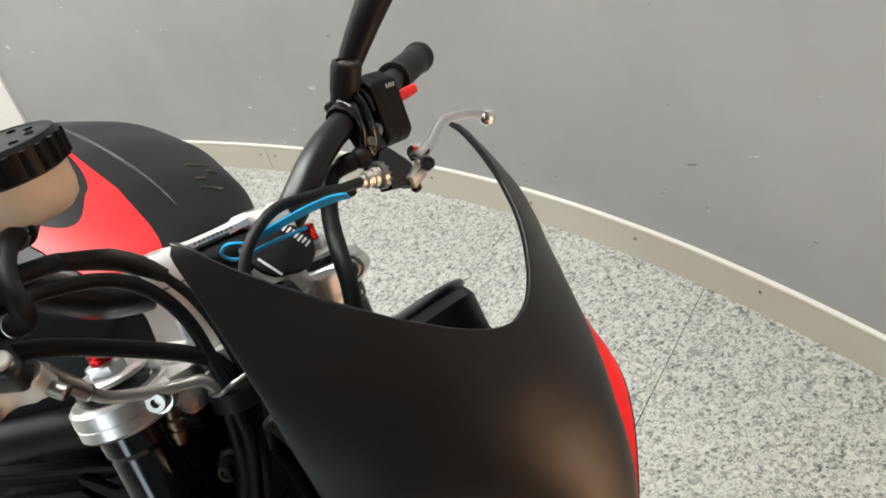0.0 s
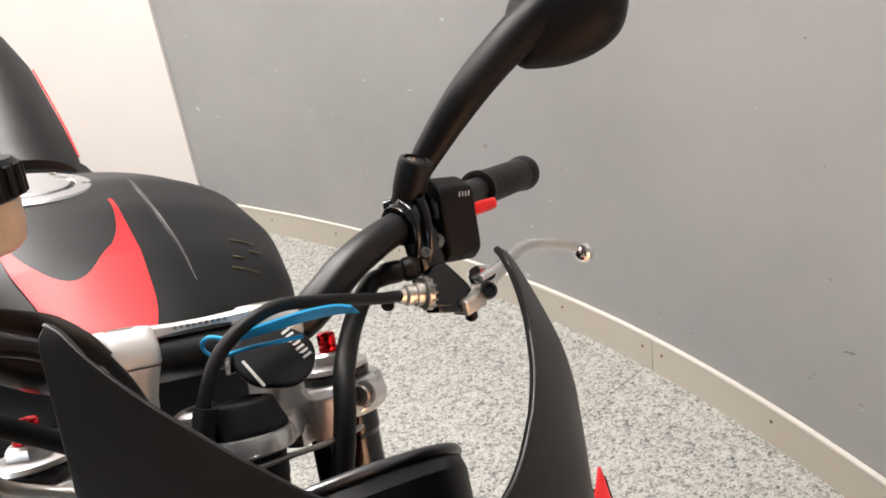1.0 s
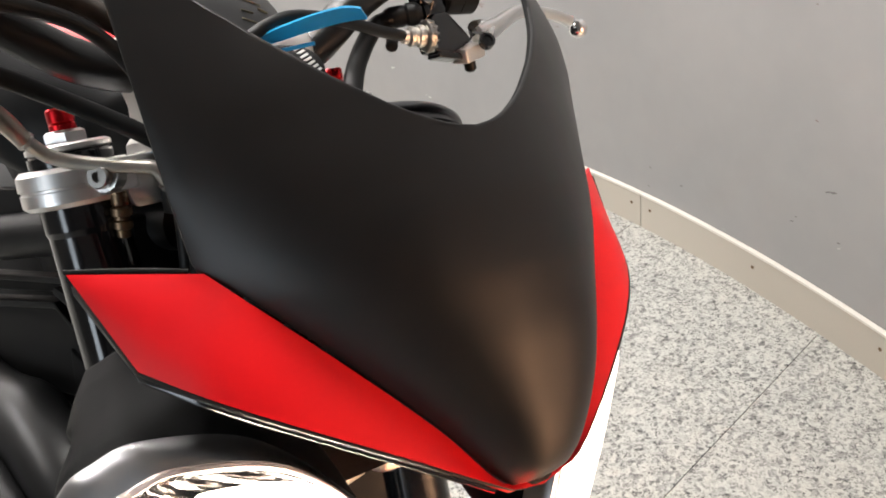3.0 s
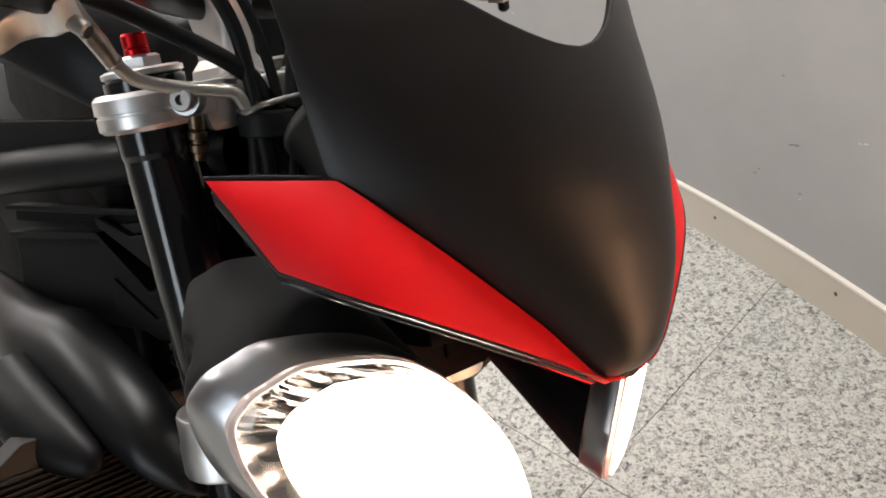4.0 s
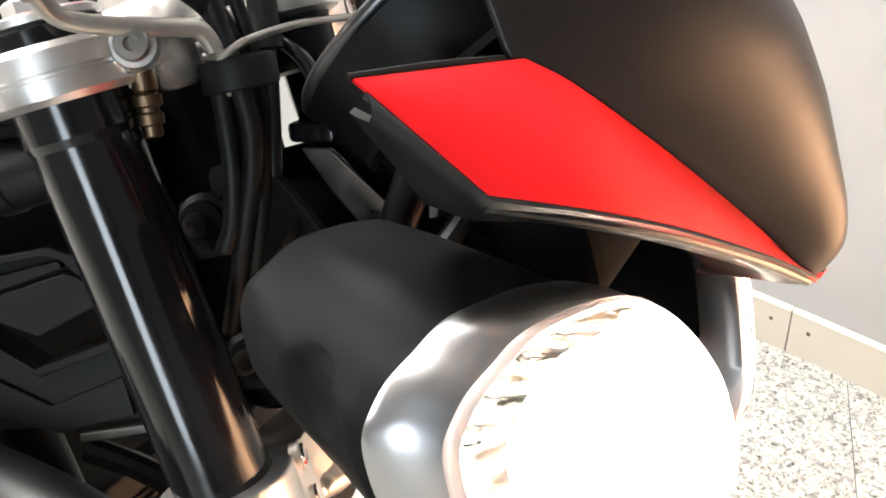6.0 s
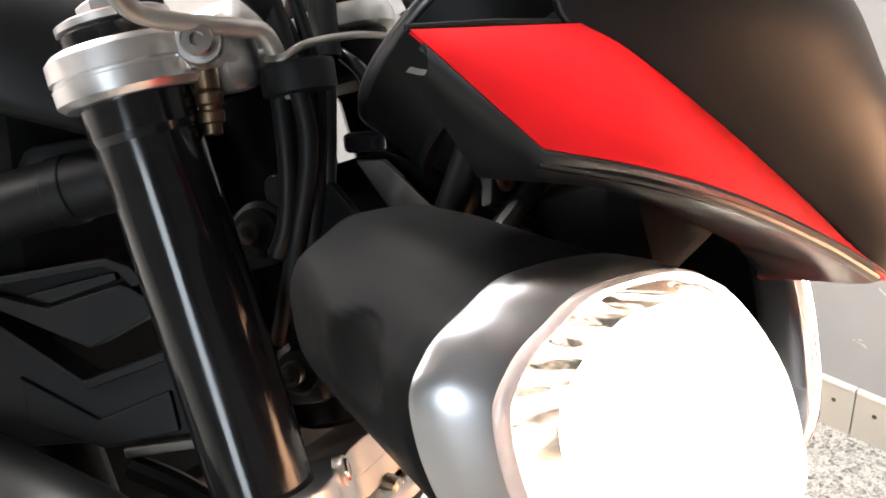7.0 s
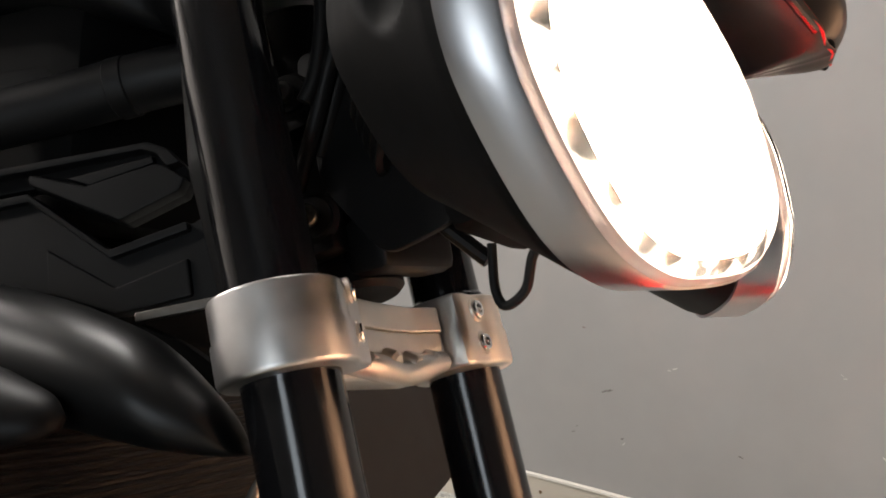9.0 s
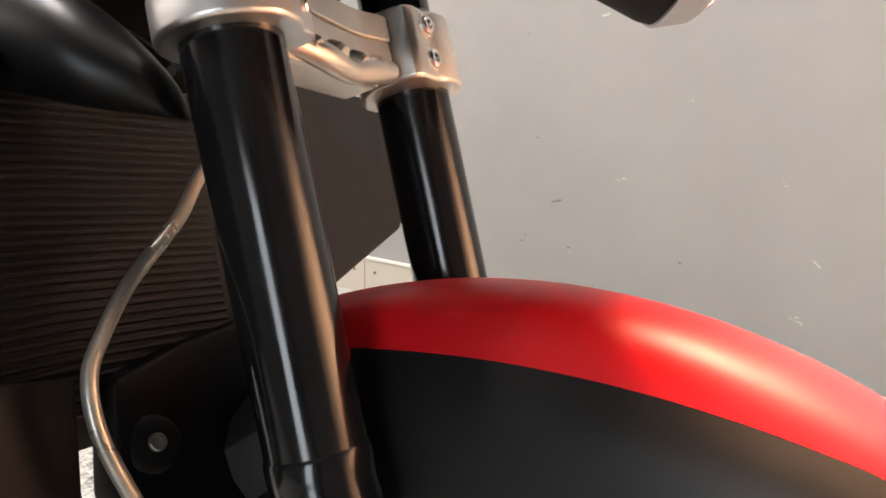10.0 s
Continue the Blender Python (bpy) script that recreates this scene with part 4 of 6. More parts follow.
part("mirror_nut", lathe((0.047, -0.198, 0.110), (0.2, -0.1, 1), [(0.012, 0), (0.0125, 0.001), (0.0125, 0.009), (0.011, 0.010)], 6), PLASTIC, bar)

# hoses and cables
LINE = [(0.0520, -0.1690, 0.0560), (0.0434, -0.1595, 0.0445), (0.0315, -0.1487, 0.0355), (0.0225, -0.1400, 0.0263), (0.0180, -0.1270, 0.0155), (0.0230, -0.1130, 0.0095), (0.0330, -0.0955, 0.0045), (0.0385, -0.0830, 0.0020), (0.0420, -0.0720, -0.0030), (0.0370, -0.0580, -0.0300)]
brake_line = part("brake_line", tube(LINE[3:], 0.0044, 14, 8), GOLD_HOSE, bike, "clear-sheathed braided brake line")
part("line_crimp", tube(LINE[:4], [0.0056, 0.0060, 0.0060, 0.0054], 14, 6), CRIMP, brake_line, "steel crimp sleeve")
part("crimp_ring", rod(LINE[3], Vector(LINE[3]) + (Vector(LINE[4]) - Vector(LINE[3])) * 0.18, 0.0060, 16, 0.0008), STEEL, brake_line)
for k in range(7):
    p = Vector(LINE[6]).lerp(Vector(LINE[7]), k / 7)
    part("print_bar", box(p + Vector((0.0016, -0.0022, 0.0036)), (0.0008, 0.0009, 0.0018), 0.0002, (20, 0, 30)), WHITE_PRINT, brake_line)
C_END = [(0.036, -0.050, -0.029), (0.028, -0.046, -0.06), (0.004, -0.044, -0.10), (-0.03, -0.04, -0.15)]
part("throttle_cable", tube([(0.05, -0.29, 0.115), (0.056, -0.20, 0.113), (0.048, -0.145, 0.1105), (0.0369, -0.1269, 0.1090)], 0.0060, 14, 8), RUBBER, bike, "black throttle cable")
part("throttle_cable", tube([(0.06, -0.29, 0.100), (0.062, -0.20, 0.100), (0.056, -0.14, 0.096), (0.048, -0.096, 0.080), (0.044, -0.068, 0.040), *[(x + 0.006, y - 0.010, z) for x, y, z in C_END]], 0.0049, 14, 8), RUBBER, bike, "black throttle cable")
for p, q in (((0.0555, -0.225, 0.114), (0.0560, -0.196, 0.1128)), ((0.0618, -0.222, 0.1002), (0.0620, -0.194, 0.0998))):
    part("cable_ferrule", rod(p, q, 0.0075, 18), PLASTIC, bike)
part("cable_sheath", tube([(0.0400, -0.1300, 0.1095), (0.0400, -0.1000, 0.0990), (0.0460, -0.0850, 0.0880), (0.0505, -0.0735, 0.0755)], [0.0060, 0.0078, 0.0072, 0.0050], 14, 8, flat=0.85), SHEATH, bike, "worn brown-black cable sheath")
part("wiring_lead", tube([(0.0500, -0.0750, 0.0770), (0.0500, -0.0620, 0.0550), (0.0470, -0.0510, 0.0240), (0.0430, -0.0440, -0.0200), (0.028, -0.041, -0.07), (0.004, -0.038, -0.12), (-0.02, -0.036, -0.17)], 0.0036, 10, 8), RUBBER, bike)
part("clutch_cable", tube([(0.0140, 0.150, 0.0750), (0.026, 0.120, 0.0775), (0.044, 0.07, 0.084), (0.046, 0.03, 0.086), (0.048, -0.004, 0.070), (0.050, -0.022, 0.044), (0.046, -0.030, 0.004), (0.042, -0.036, -0.03), (0.026, -0.038, -0.08), (-0.004, -0.034, -0.15)], 0.0045, 12, 8), RUBBER, bike, "black clutch cable")
part("cable_sleeve", tube([(0.050, -0.023, 0.036), (0.047, -0.029, 0.01), (0.045, -0.033, -0.014)], 0.0075, 12, 6), RUBBER, bike)
part("brake_hose", tube([(0.03, -0.20, 0.075), (0.036, -0.16, 0.066), (0.036, -0.115, 0.044), (0.0405, -0.074, 0.0190), (0.0400, -0.056, 0.0020), (0.0350, -0.046, -0.03), (0.022, -0.044, -0.08), (-0.01, -0.04, -0.13)], 0.0059, 14, 8), RUBBER, bike, "thick black hose")
part("left_hose", tube([(-0.004, 0.152, 0.0915), (-0.008, 0.138, 0.086), (0.010, 0.108, 0.062), (0.040, 0.078, 0.036), (0.052, 0.066, 0.008), (0.05, 0.058, -0.03), (0.03, 0.05, -0.09)], 0.0075, 16, 8), RUBBER, bike, "thick black left-hand hose")
part("breather_tube", tube([(0.030, -0.058, -0.02), (0.022, -0.058, -0.06), (0.010, -0.058, -0.09), (0.0, -0.060, -0.104)], 0.005, 14, 6), RUBBER, bike, "grey-black breather tube")
clip = part("cable_clip", tube([(0.036, -0.070, -0.012), (0.046, -0.070, -0.014), (0.055, -0.060, -0.010), (0.0585, -0.02, -0.006), (0.0545, 0.03, -0.005), (0.0510, 0.060, -0.005), (0.0390, 0.0850, -0.0045)], 0.0020, 10, 8), STEEL, bike, "bent steel wire cable clip")
part("clip_band", lathe((0.038, -0.053, -0.030), (0.1, 0, 1), [(0.015, 0), (0.0185, 0.001), (0.019, 0.012), (0.0185, 0.015), (0.015, 0.016)], 24), RUBBER, clip, "black rubber cable band")

# clear plastic of the key ring: fob and blue tag
fobm = Matrix.Translation((0.026, 0.036, 0.052)) @ Euler((radians(62), radians(10), radians(70))).to_matrix().to_4x4()
FOB_TURN = Matrix.Translation((0, 0, 0.0060)) @ Matrix.Rotation(radians(38), 4, "Z")
fob = part("key_fob", plate([(v.x, v.y) for v in rounded([(-0.027, -0.008), (-0.014, -0.021), (0.014, -0.021), (0.026, -0.008), (0.026, 0.010), (0.012, 0.021), (-0.014, 0.019), (-0.027, 0.008)], 0.010)], 0.006, fobm, 0.002), RUBBER, None)
tagged(fob, "black key fob with pale print hanging at the ignition lock", "key fob")
for k in range(7):
    part("print_bar", plate([(0.0125 + 0.0018 * (k % 2), -0.0135 + k * 0.0036), (0.0190, -0.0135 + k * 0.0036), (0.0190, -0.0118 + k * 0.0036), (0.0125, -0.0118 + k * 0.0036)], 0.0006, fobm @ FOB_TURN, 0), WHITE_PRINT, fob)
part("print_frame", plate([(-0.0200, -0.0120), (-0.0180, -0.0120), (-0.0180, 0.0100), (-0.0200, 0.0100)], 0.0006, fobm @ FOB_TURN, 0), WHITE_PRINT, fob)
part("key", box((0.018, 0.012, 0.058), (0.004, 0.018, 0.02), 0.001, (0, 0, 30)), CHROME, fob)
tagm = [(0.034, 0.006, 0.070), (0.050, 0.020, 0.0745), (0.072, 0.041, 0.079), (0.086, 0.054, 0.080), (0.094, 0.061, 0.0785)]
wid = [0.0025, 0.0072, 0.0085, 0.0085, 0.0070]
ln = spline(tagm, 6)
ww = np.interp(np.linspace(0, 4, len(ln)), range(5), wid)
rings = []
for p, w in zip(ln, ww):
    d = Vector((-0.60, 0.70, -0.38)).normalized() * float(w)
    t = Vector((0.20, -0.33, -0.92)).normalized() * 0.0007
    rings.append([p - d - t, p + d - t, p + d + t, p - d + t])
tag = part("blue_tag", loft(rings), BLUE, None)
tagged(tag, "bright blue plastic seal tag tied at the handlebar", "tag")
part("tag_loop", tube([(0.034, 0.006, 0.070), (0.022, -0.004, 0.074), (0.014, -0.006, 0.068), (0.022, 0.0, 0.061), (0.040, 0.016, 0.064), (0.062, 0.040, 0.066)], 0.0014, 8, 8), BLUE, tag)
for k in range(5):
    p = ln[9 + 2 * k]
    part("tag_print", box(p + Vector((-0.0002, 0.0004, 0.0010)), (0.0009, 0.007, 0.0008), 0, (-22, 0, 45)), PLASTIC, tag)


# ---- flyscreen ----
def lerp_rows(rows, z):
    zs = [r[0] for r in rows]
    return [float(np.interp(z, zs, [r[i] for r in rows])) for i in range(1, len(rows[0]))]


CENTRE = [(-0.1735, 0.2720), (-0.171, 0.2765), (-0.166, 0.2805), (-0.158, 0.2835), (-0.145, 0.2850), (-0.10, 0.2845), (-0.07, 0.281), (-0.035, 0.272), (-0.005, 0.2605), (0.011, 0.2545), (0.03, 0.2475), (0.05, 0.2395), (0.08, 0.231), (0.11, 0.222)]
# rear or lower edge of the black shell on one side: height, x, y
EDGE = [(-0.1735, 0.2670, 0.0165), (-0.171, 0.2655, 0.0195), (-0.166, 0.2625, 0.0240), (-0.150, 0.2560, 0.0345), (-0.139, 0.2505, 0.0425), (-0.098, 0.231, 0.0765), (-0.065, 0.213, 0.106), (-0.050, 0.198, 0.121),
        (-0.013, 0.197, 0.1265), (0.019, 0.1935, 0.129), (0.045, 0.187, 0.130), (0.073, 0.178, 0.1305), (0.092, 0.1715, 0.1308), (0.0985, 0.1693, 0.1300), (0.1020, 0.1682, 0.1285), (0.104, 0.1675, 0.1260)]
# inner edge of the horn: height, y
NOTCH = [(-0.0045, 0.0), (-0.0035, 0.008), (-0.0015, 0.016), (0.0015, 0.023), (0.005, 0.030), (0.011, 0.040), (0.026, 0.060), (0.045, 0.080), (0.066, 0.100), (0.080, 0.1110), (0.090, 0.1180), (0.0985, 0.1225), (0.1020, 0.1240), (0.104, 0.1258)]


def shell_point(z, u):
    """A point of the shell at height z, u from 0 at the middle or the opening's edge to 1 at the rear edge."""
    (xc,) = lerp_rows(CENTRE, z)
    xe, ye = lerp_rows(EDGE, z)
    (yn,) = lerp_rows(NOTCH, z)
    y = yn + (ye - yn) * u
    s = y / ye
    k = 2.3 - 0.3 * min(1, max(0, (z + 0.05) / 0.06))
    return Vector((xe + (xc - xe) * (1 - s ** k), y, z))


def smooth_rows(a, b, n):
    return [a + (b - a) * i / n for i in range(n + 1)]


def side(v, sg, full=1.0):
    """Lays a point of the right half on one side; the left half is a little fuller at the nose."""
    if sg < 0:
        return Vector((v.x, -v.y, v.z))
    g = min(1, v.y / 0.036)
    h = min(1, max(0, (-0.045 - v.z) / 0.105))
    f = full * h * h * (3 - 2 * h) * g * g * (3 - 2 * g)
    up = max(0, (v.z - 0.035) / 0.069) ** 1.4
    return Vector((v.x + 0.004 * f - 0.018 * up, 1.06 * v.y + 0.010 * f, v.z))


NS = 18
shell = bmesh.new()
zs_low = smooth_rows(-0.1735, -0.0045, 40)
grid = []
for z in zs_low:
    grid.append([shell.verts.new(side(p, sg)) for sg, s in [(-1, 1 - i / NS) for i in range(NS)] + [(1, i / NS) for i in range(NS + 1)] for p in (shell_point(z, s),)])
for a, b in zip(grid, grid[1:]):
    for i in range(2 * NS):
        shell.faces.new((a[i], a[i + 1], b[i + 1], b[i]))
zs_up = [-0.0045 + 0.1085 * (i / 30) ** 1.35 for i in range(31)]
for sg in (-1, 1):
    rows = []
    for k, z in enumerate(zs_up):
        if k == 0:
            lowrow = grid[-1]
            rows.append([lowrow[NS + sg * i] for i in range(NS + 1)])
        else:
            row = []
            for i in range(NS + 1):
                p = shell_point(z, i / NS)
                row.append(shell.verts.new(side(p, sg)))
            rows.append(row)
    for a, b in zip(rows, rows[1:]):
        for i in range(NS):
            shell.faces.new((a[i], a[i + 1], b[i + 1], b[i]))
bmesh.ops.remove_doubles(shell, verts=shell.verts, dist=0.0002)
bmesh.ops.smooth_vert(shell, verts=[v for v in shell.verts if not v.is_boundary], factor=0.5, use_axis_x=True, use_axis_y=True, use_axis_z=True)
bmesh.ops.smooth_vert(shell, verts=[v for v in shell.verts if not v.is_boundary], factor=0.5, use_axis_x=True, use_axis_y=True, use_axis_z=True)
thicken(shell, 0.0045)
bmesh.ops.recalc_face_normals(shell, faces=shell.faces)
bmesh.ops.bevel(shell, geom=[e for e in shell.edges if len(e.link_faces) == 2 and e.calc_face_angle() > radians(50)], offset=0.0015, segments=3, profile=0.5, affect="EDGES")
for f in shell.faces:
    c = f.calc_center_median()
    if f.normal.dot(c - Vector((0.05, 0.0, c.z - 0.02))) < 0:
        f.material_index = 1
screen = part("flyscreen", shell, MATTE_BLACK, bike, "matte black flyscreen with two pointed horns", smooth=50)
screen.data.materials.append(LINING)

# red side blades: upper and lower edge on one side
UP = [(0.166, 0.165, -0.043), (0.203, 0.118, -0.0515), (0.2145, 0.107, -0.065), (0.2325, 0.0775, -0.098), (0.2520, 0.0425, -0.139), (0.2635, 0.0240, -0.1660), (0.2672, 0.0150, -0.1725), (0.2712, 0.0, -0.1745)]
DOWN = [(0.166, 0.165, -0.0435), (0.192, 0.1505, -0.088), (0.2170, 0.1305, -0.1028), (0.2375, 0.1020, -0.1209), (0.2560, 0.0610, -0.1462), (0.2680, 0.0265, -0.1680), (0.2690, 0.0145, -0.1748), (0.2720, 0.0, -0.1766)]
for sg in (-1, 1):
    up, dn = spline(UP[1:], 8), spline(DOWN[1:], 8)
    a0, b0, c0 = Vector(UP[0]), Vector(UP[1]), Vector(DOWN[1])
    first = [(a0 + (b0 - a0) * f, a0 + (c0 - a0) * f) for f in (0.0, 0.25, 0.5, 0.75)]
    rows = []
    for p, q in first + list(zip(up, dn)):
        row = []
        for j in range(7):
            f = j / 6
            v = p + (q - p) * f
            puff = 4 * f * (1 - f) * 0.10 * (q - p).length
            v = v + Vector((0.5, 0.75, -0.1)) * puff
            row.append(side(v, sg, 0.4))
        rows.append(row)
    bm = loft(rows, closed=False, caps=False)
    bmesh.ops.remove_doubles(bm, verts=bm.verts, dist=0.0001)
    thicken(bm, 0.0022)
    part("side_blade", bm, RED, screen, "glossy red blade along the flyscreen", smooth=40)
    # black lip rolled under the blade, running into the chin
    rows = []
    lipline = [Vector(UP[0]).lerp(Vector(DOWN[1]), f) for f in (0.10, 0.32, 0.55, 0.78)] + spline(DOWN[1:], 8)
    for i, p in enumerate(lipline):
        g = min(1, i / 10)
        back = Vector((-0.030 - 0.022 * g, -0.022 - 0.02 * g, -0.010 + 0.016 * g)) * (0.5 + 0.5 * min(1, i / 4))
        q = Vector((p.x + back.x, max(p.y + back.y, 0.0), p.z + back.z))
        way = q - p
        deep = 1 - 0.85 * min(1, max(0, (i / (len(lipline) - 1) - 0.50) / 0.45)) ** 1.2
        profile = ((0, 0, -0.0003), (0.015, 0.0012, -0.0016), (0.06, 0.0014, -0.0045), (0.15, 0.0006, -0.0072), (0.28, 0, -0.0078), (0.45, 0, -0.0062), (0.7, 0, -0.0035), (1, 0, 0))
        rows.append([side(Vector((w.x, max(w.y, 0.0), w.z)), sg, 0.4) for w in (p + way * f + Vector((out, out, drop)) * deep for f, out, drop in profile)])
    bm = loft(rows, closed=False, caps=False)
    thicken(bm, 0.0025)
    part("blade_lip", bm, MATTE_BLACK, screen, smooth=60)
    part("lip_bead", tube([side(Vector(p) + Vector((-0.003, -0.0015, -0.0035)), sg, 0.4) for p in DOWN[1:-2]], 0.0022, 10, 8), GLOSS_BLACK, screen)
    # bright piping on the rear top edge of the blade
    part("blade_piping", tube([(x - 0.0015, sg * y, z + 0.0008) for x, y, z in (UP[0], (0.184, 0.142, -0.0465), (0.199, 0.1225, -0.0505))], 0.0013, 8, 6), PLASTIC, screen)
# instrument pod
n = Vector((-0.4213, 0, 0.907)).normalized()
gc = Vector((0.127, 0.0, -0.0165))
ahead = Vector((0.907, 0, 0.4213)).normalized()


def pod_section(r, h):
    """A round section, flattened ahead."""
    return [gc + n * h + ahead * (r * math.cos(a) * ((0.86 if h > -0.012 else 0.97) if math.cos(a) > 0 else 1.0)) + Vector((0, 1, 0)) * r * math.sin(a) for a in (2 * math.pi * k / 56 for k in range(56))]


gauge = part("instrument_pod", loft([pod_section(r, h) for r, h in ((0.042, -0.085), (0.056, -0.080), (0.066, -0.062), (0.071, -0.042), (0.0755, -0.040), (0.081, -0.014), (0.083, -0.006))]), PLASTIC, bike, "round black instrument pod with a thin steel bezel", smooth=40)
part("bezel", loft([pod_section(r, h) for r, h in ((0.0825, -0.006), (0.0848, -0.0045), (0.0852, -0.002), (0.0838, 0.0), (0.0815, 0.0006), (0.080, -0.001))], caps=False), BEZEL, gauge, "thin dark steel instrument bezel", smooth=60)
part("dial", loft([pod_section(r, h) for r, h in ((0.0808, -0.004), (0.0808, -0.0004), (0.02, -0.0004)) ]), GLOSS_BLACK, gauge)
part("pod_seam", loft([pod_section(r, h) for r, h in ((0.072, -0.0435), (0.0765, -0.043), (0.0765, -0.0395), (0.074, -0.0385))], caps=False), RUBBER, gauge)

# ---- headlamps ----
RIM = [(-0.1786, -0.1645), (-0.1664, -0.2023), (-0.1327, -0.2527), (-0.1038, -0.275), (-0.0746, -0.2793), (-0.0495, -0.2752), (-0.0373, -0.2577), (-0.0394, -0.2351), (-0.0597, -0.189), (-0.0998, -0.1443), (-0.1429, -0.1339), (-0.1626, -0.1403), (-0.1739, -0.1487)]


def rim_x(y, z):
    return 0.1972 + 0.5613 * (y + 0.1) + 0.305 * (z + 0.2) + 0.1827 * (y + 0.1) ** 2


RIMR = [v.to_2d() for v in spline([(y, z, 0) for y, z in RIM[-2:] + RIM + RIM[:2]], 12)[24:-12]][:-1]
CY, CZ = -0.1, -0.205


def pod_ring(k, dx, sg, dy=0.0, dz=0.0):
    out = []
    for v in RIMR:
        y, z = CY + (v.x - CY) * k, CZ + (v.y - CZ) * k
        out.append(Vector((rim_x(y, z) + dx, sg * (y + dy), z + dz)))
    return out


BODY_STATIONS = [(0.01, -0.0975, 0.0105, 0.056, -0.147), (0.66, -0.0972, 0.0105, 0.056, -0.147), (0.775, -0.0955, 0.0102, 0.0555, -0.1475), (0.812, -0.0905, 0.0097, 0.0543, -0.1495), (0.87, -0.074, 0.006, 0.044, -0.1605), (0.95, -0.048, 0.001, 0.026, -0.1765), (1.015, -0.028, -0.0035, 0.012, -0.188), (1.025, -0.020, -0.0044, 0.0076, -0.193)]


def lamp_body(sg):
    """The lamp's housing: the rim's outline drawn back, flat on its outer cheek, with a round dent."""
    rows = []
    for a, b in zip(BODY_STATIONS, BODY_STATIONS[1:]):
        steps = 1 if a[0] < 0.6 else 3 if a[0] < 0.8 else 7
        for k in range(steps):
            rows.append([p + (q - p) * k / steps for p, q in zip(a, b)])
    rows.append(list(BODY_STATIONS[-1]))
    dent, axis = Vector((0.1155, -0.1750, -0.1410)), Vector((-0.505, -0.857, -0.121)).normalized()
    rings = []
    for k, dx, dy, dz, lim in rows:
        ring_pts = []
        for p in pod_ring(k, dx, 1, dy, dz):
            if p.y < lim + 0.003:
                over = lim + 0.003 - p.y
                p.y = lim + 0.003 - 0.003 * (1 - math.exp(-over / 0.003))
            off = p - dent
            flat = off - axis * off.dot(axis)
            f = flat.length / 0.0165
            if f < 1.15 and abs(off.dot(axis)) < 0.02:
                p -= axis * 0.0062 * (max(0.0, 1 - f * f) ** 0.7)
            ring_pts.append(Vector((p.x, sg * p.y, p.z)))
        rings.append(ring_pts)
    return loft(rings, caps=False)


for sg in (1, -1):
    body = part("headlamp", lamp_body(sg), LAMP_BLACK, bike, "black headlamp body with silver ring, lit warm white", smooth=50)
    part("trim_ring", loft([pod_ring(1.015, -0.0215, sg, -0.0044, 0.0076), pod_ring(1.04, -0.0212, sg, -0.0044, 0.0076), pod_ring(1.0456, -0.018, sg, -0.0044, 0.0072), pod_ring(1.035, -0.009, sg, -0.002, 0.004), pod_ring(1.012, -0.001, sg), pod_ring(0.99, 0.0005, sg), pod_ring(0.97, -0.004, sg)], caps=False), BRUSHED, body, "brushed silver headlamp ring", smooth=50)
    part("lens_rim", loft([pod_ring(1.002, 0.0003, sg), pod_ring(0.997, 0.003, sg), pod_ring(0.975, 0.0045, sg), pod_ring(0.962, 0.0035, sg), pod_ring(0.945, 0.0015, sg), pod_ring(0.94, -0.004, sg)], caps=False), RIM_GLASS, body, "thick clear edge of the lens", smooth=60)
    lens_mesh = loft([pod_ring(0.968, 0.002, sg), pod_ring(0.95, 0.007, sg), pod_ring(0.80, 0.0115, sg), pod_ring(0.5, 0.015, sg), pod_ring(0.1, 0.016, sg), pod_ring(0.0005, 0.016, sg), pod_ring(0.0005, 0.0140, sg), pod_ring(0.1, 0.0138, sg), pod_ring(0.5, 0.0128, sg), pod_ring(0.80, 0.0092, sg), pod_ring(0.945, 0.0048, sg), pod_ring(0.963, 0.001, sg)], caps=False)
    bmesh.ops.remove_doubles(lens_mesh, verts=lens_mesh.verts, dist=0.0004)
    lens = part("lens", lens_mesh, LENS, body, "clear headlamp lens", smooth=60)
    lens.visible_shadow = False
    facets = []
    for k in range(9):
        f = k / 8
        ring_pts = pod_ring(0.950 - 0.145 * f, -0.0090 + 0.0100 * f ** 0.8, sg, 0.0085 * f)
        n_pts = len(ring_pts)
        facets.append([v + Vector((0.0011 * math.sin(f * math.pi) * (math.sin(i * 2 * math.pi * 23 / n_pts + 3.0 * f) + 0.7 * math.sin(i * 2 * math.pi * 9 / n_pts - 2.0 * f)), 0, 0)) for i, v in enumerate(ring_pts)])
    part("reflector", loft(facets, caps=False), REFLECTOR, body, "faceted chrome reflector", smooth=30)
    part("lit_reflector", loft([pod_ring(0.810, -0.0002, sg, 0.0085), pod_ring(0.76, 0.0016, sg, 0.0085), pod_ring(0.4, 0.0048, sg, 0.0085), pod_ring(0.0005, 0.006, sg, 0.0085)]), LAMP_GLOW, body, "glowing warm white reflector", smooth=60)
    beam = bpy.data.lights.new("headlamp_beam", "SPOT")
    beam.energy, beam.color, beam.spot_size, beam.spot_blend, beam.shadow_soft_size = 1150, (1.0, 0.55, 0.30), radians(66), 1.0, 0.05
    lamp = new("headlamp_beam", beam)
    lamp.matrix_world = look(FRONT @ Vector((0.245, sg * 0.09, -0.2)), FRONT @ Vector((0.245, sg * 0.09, -0.2)) + Vector((1.0, 0.22, -0.14)))
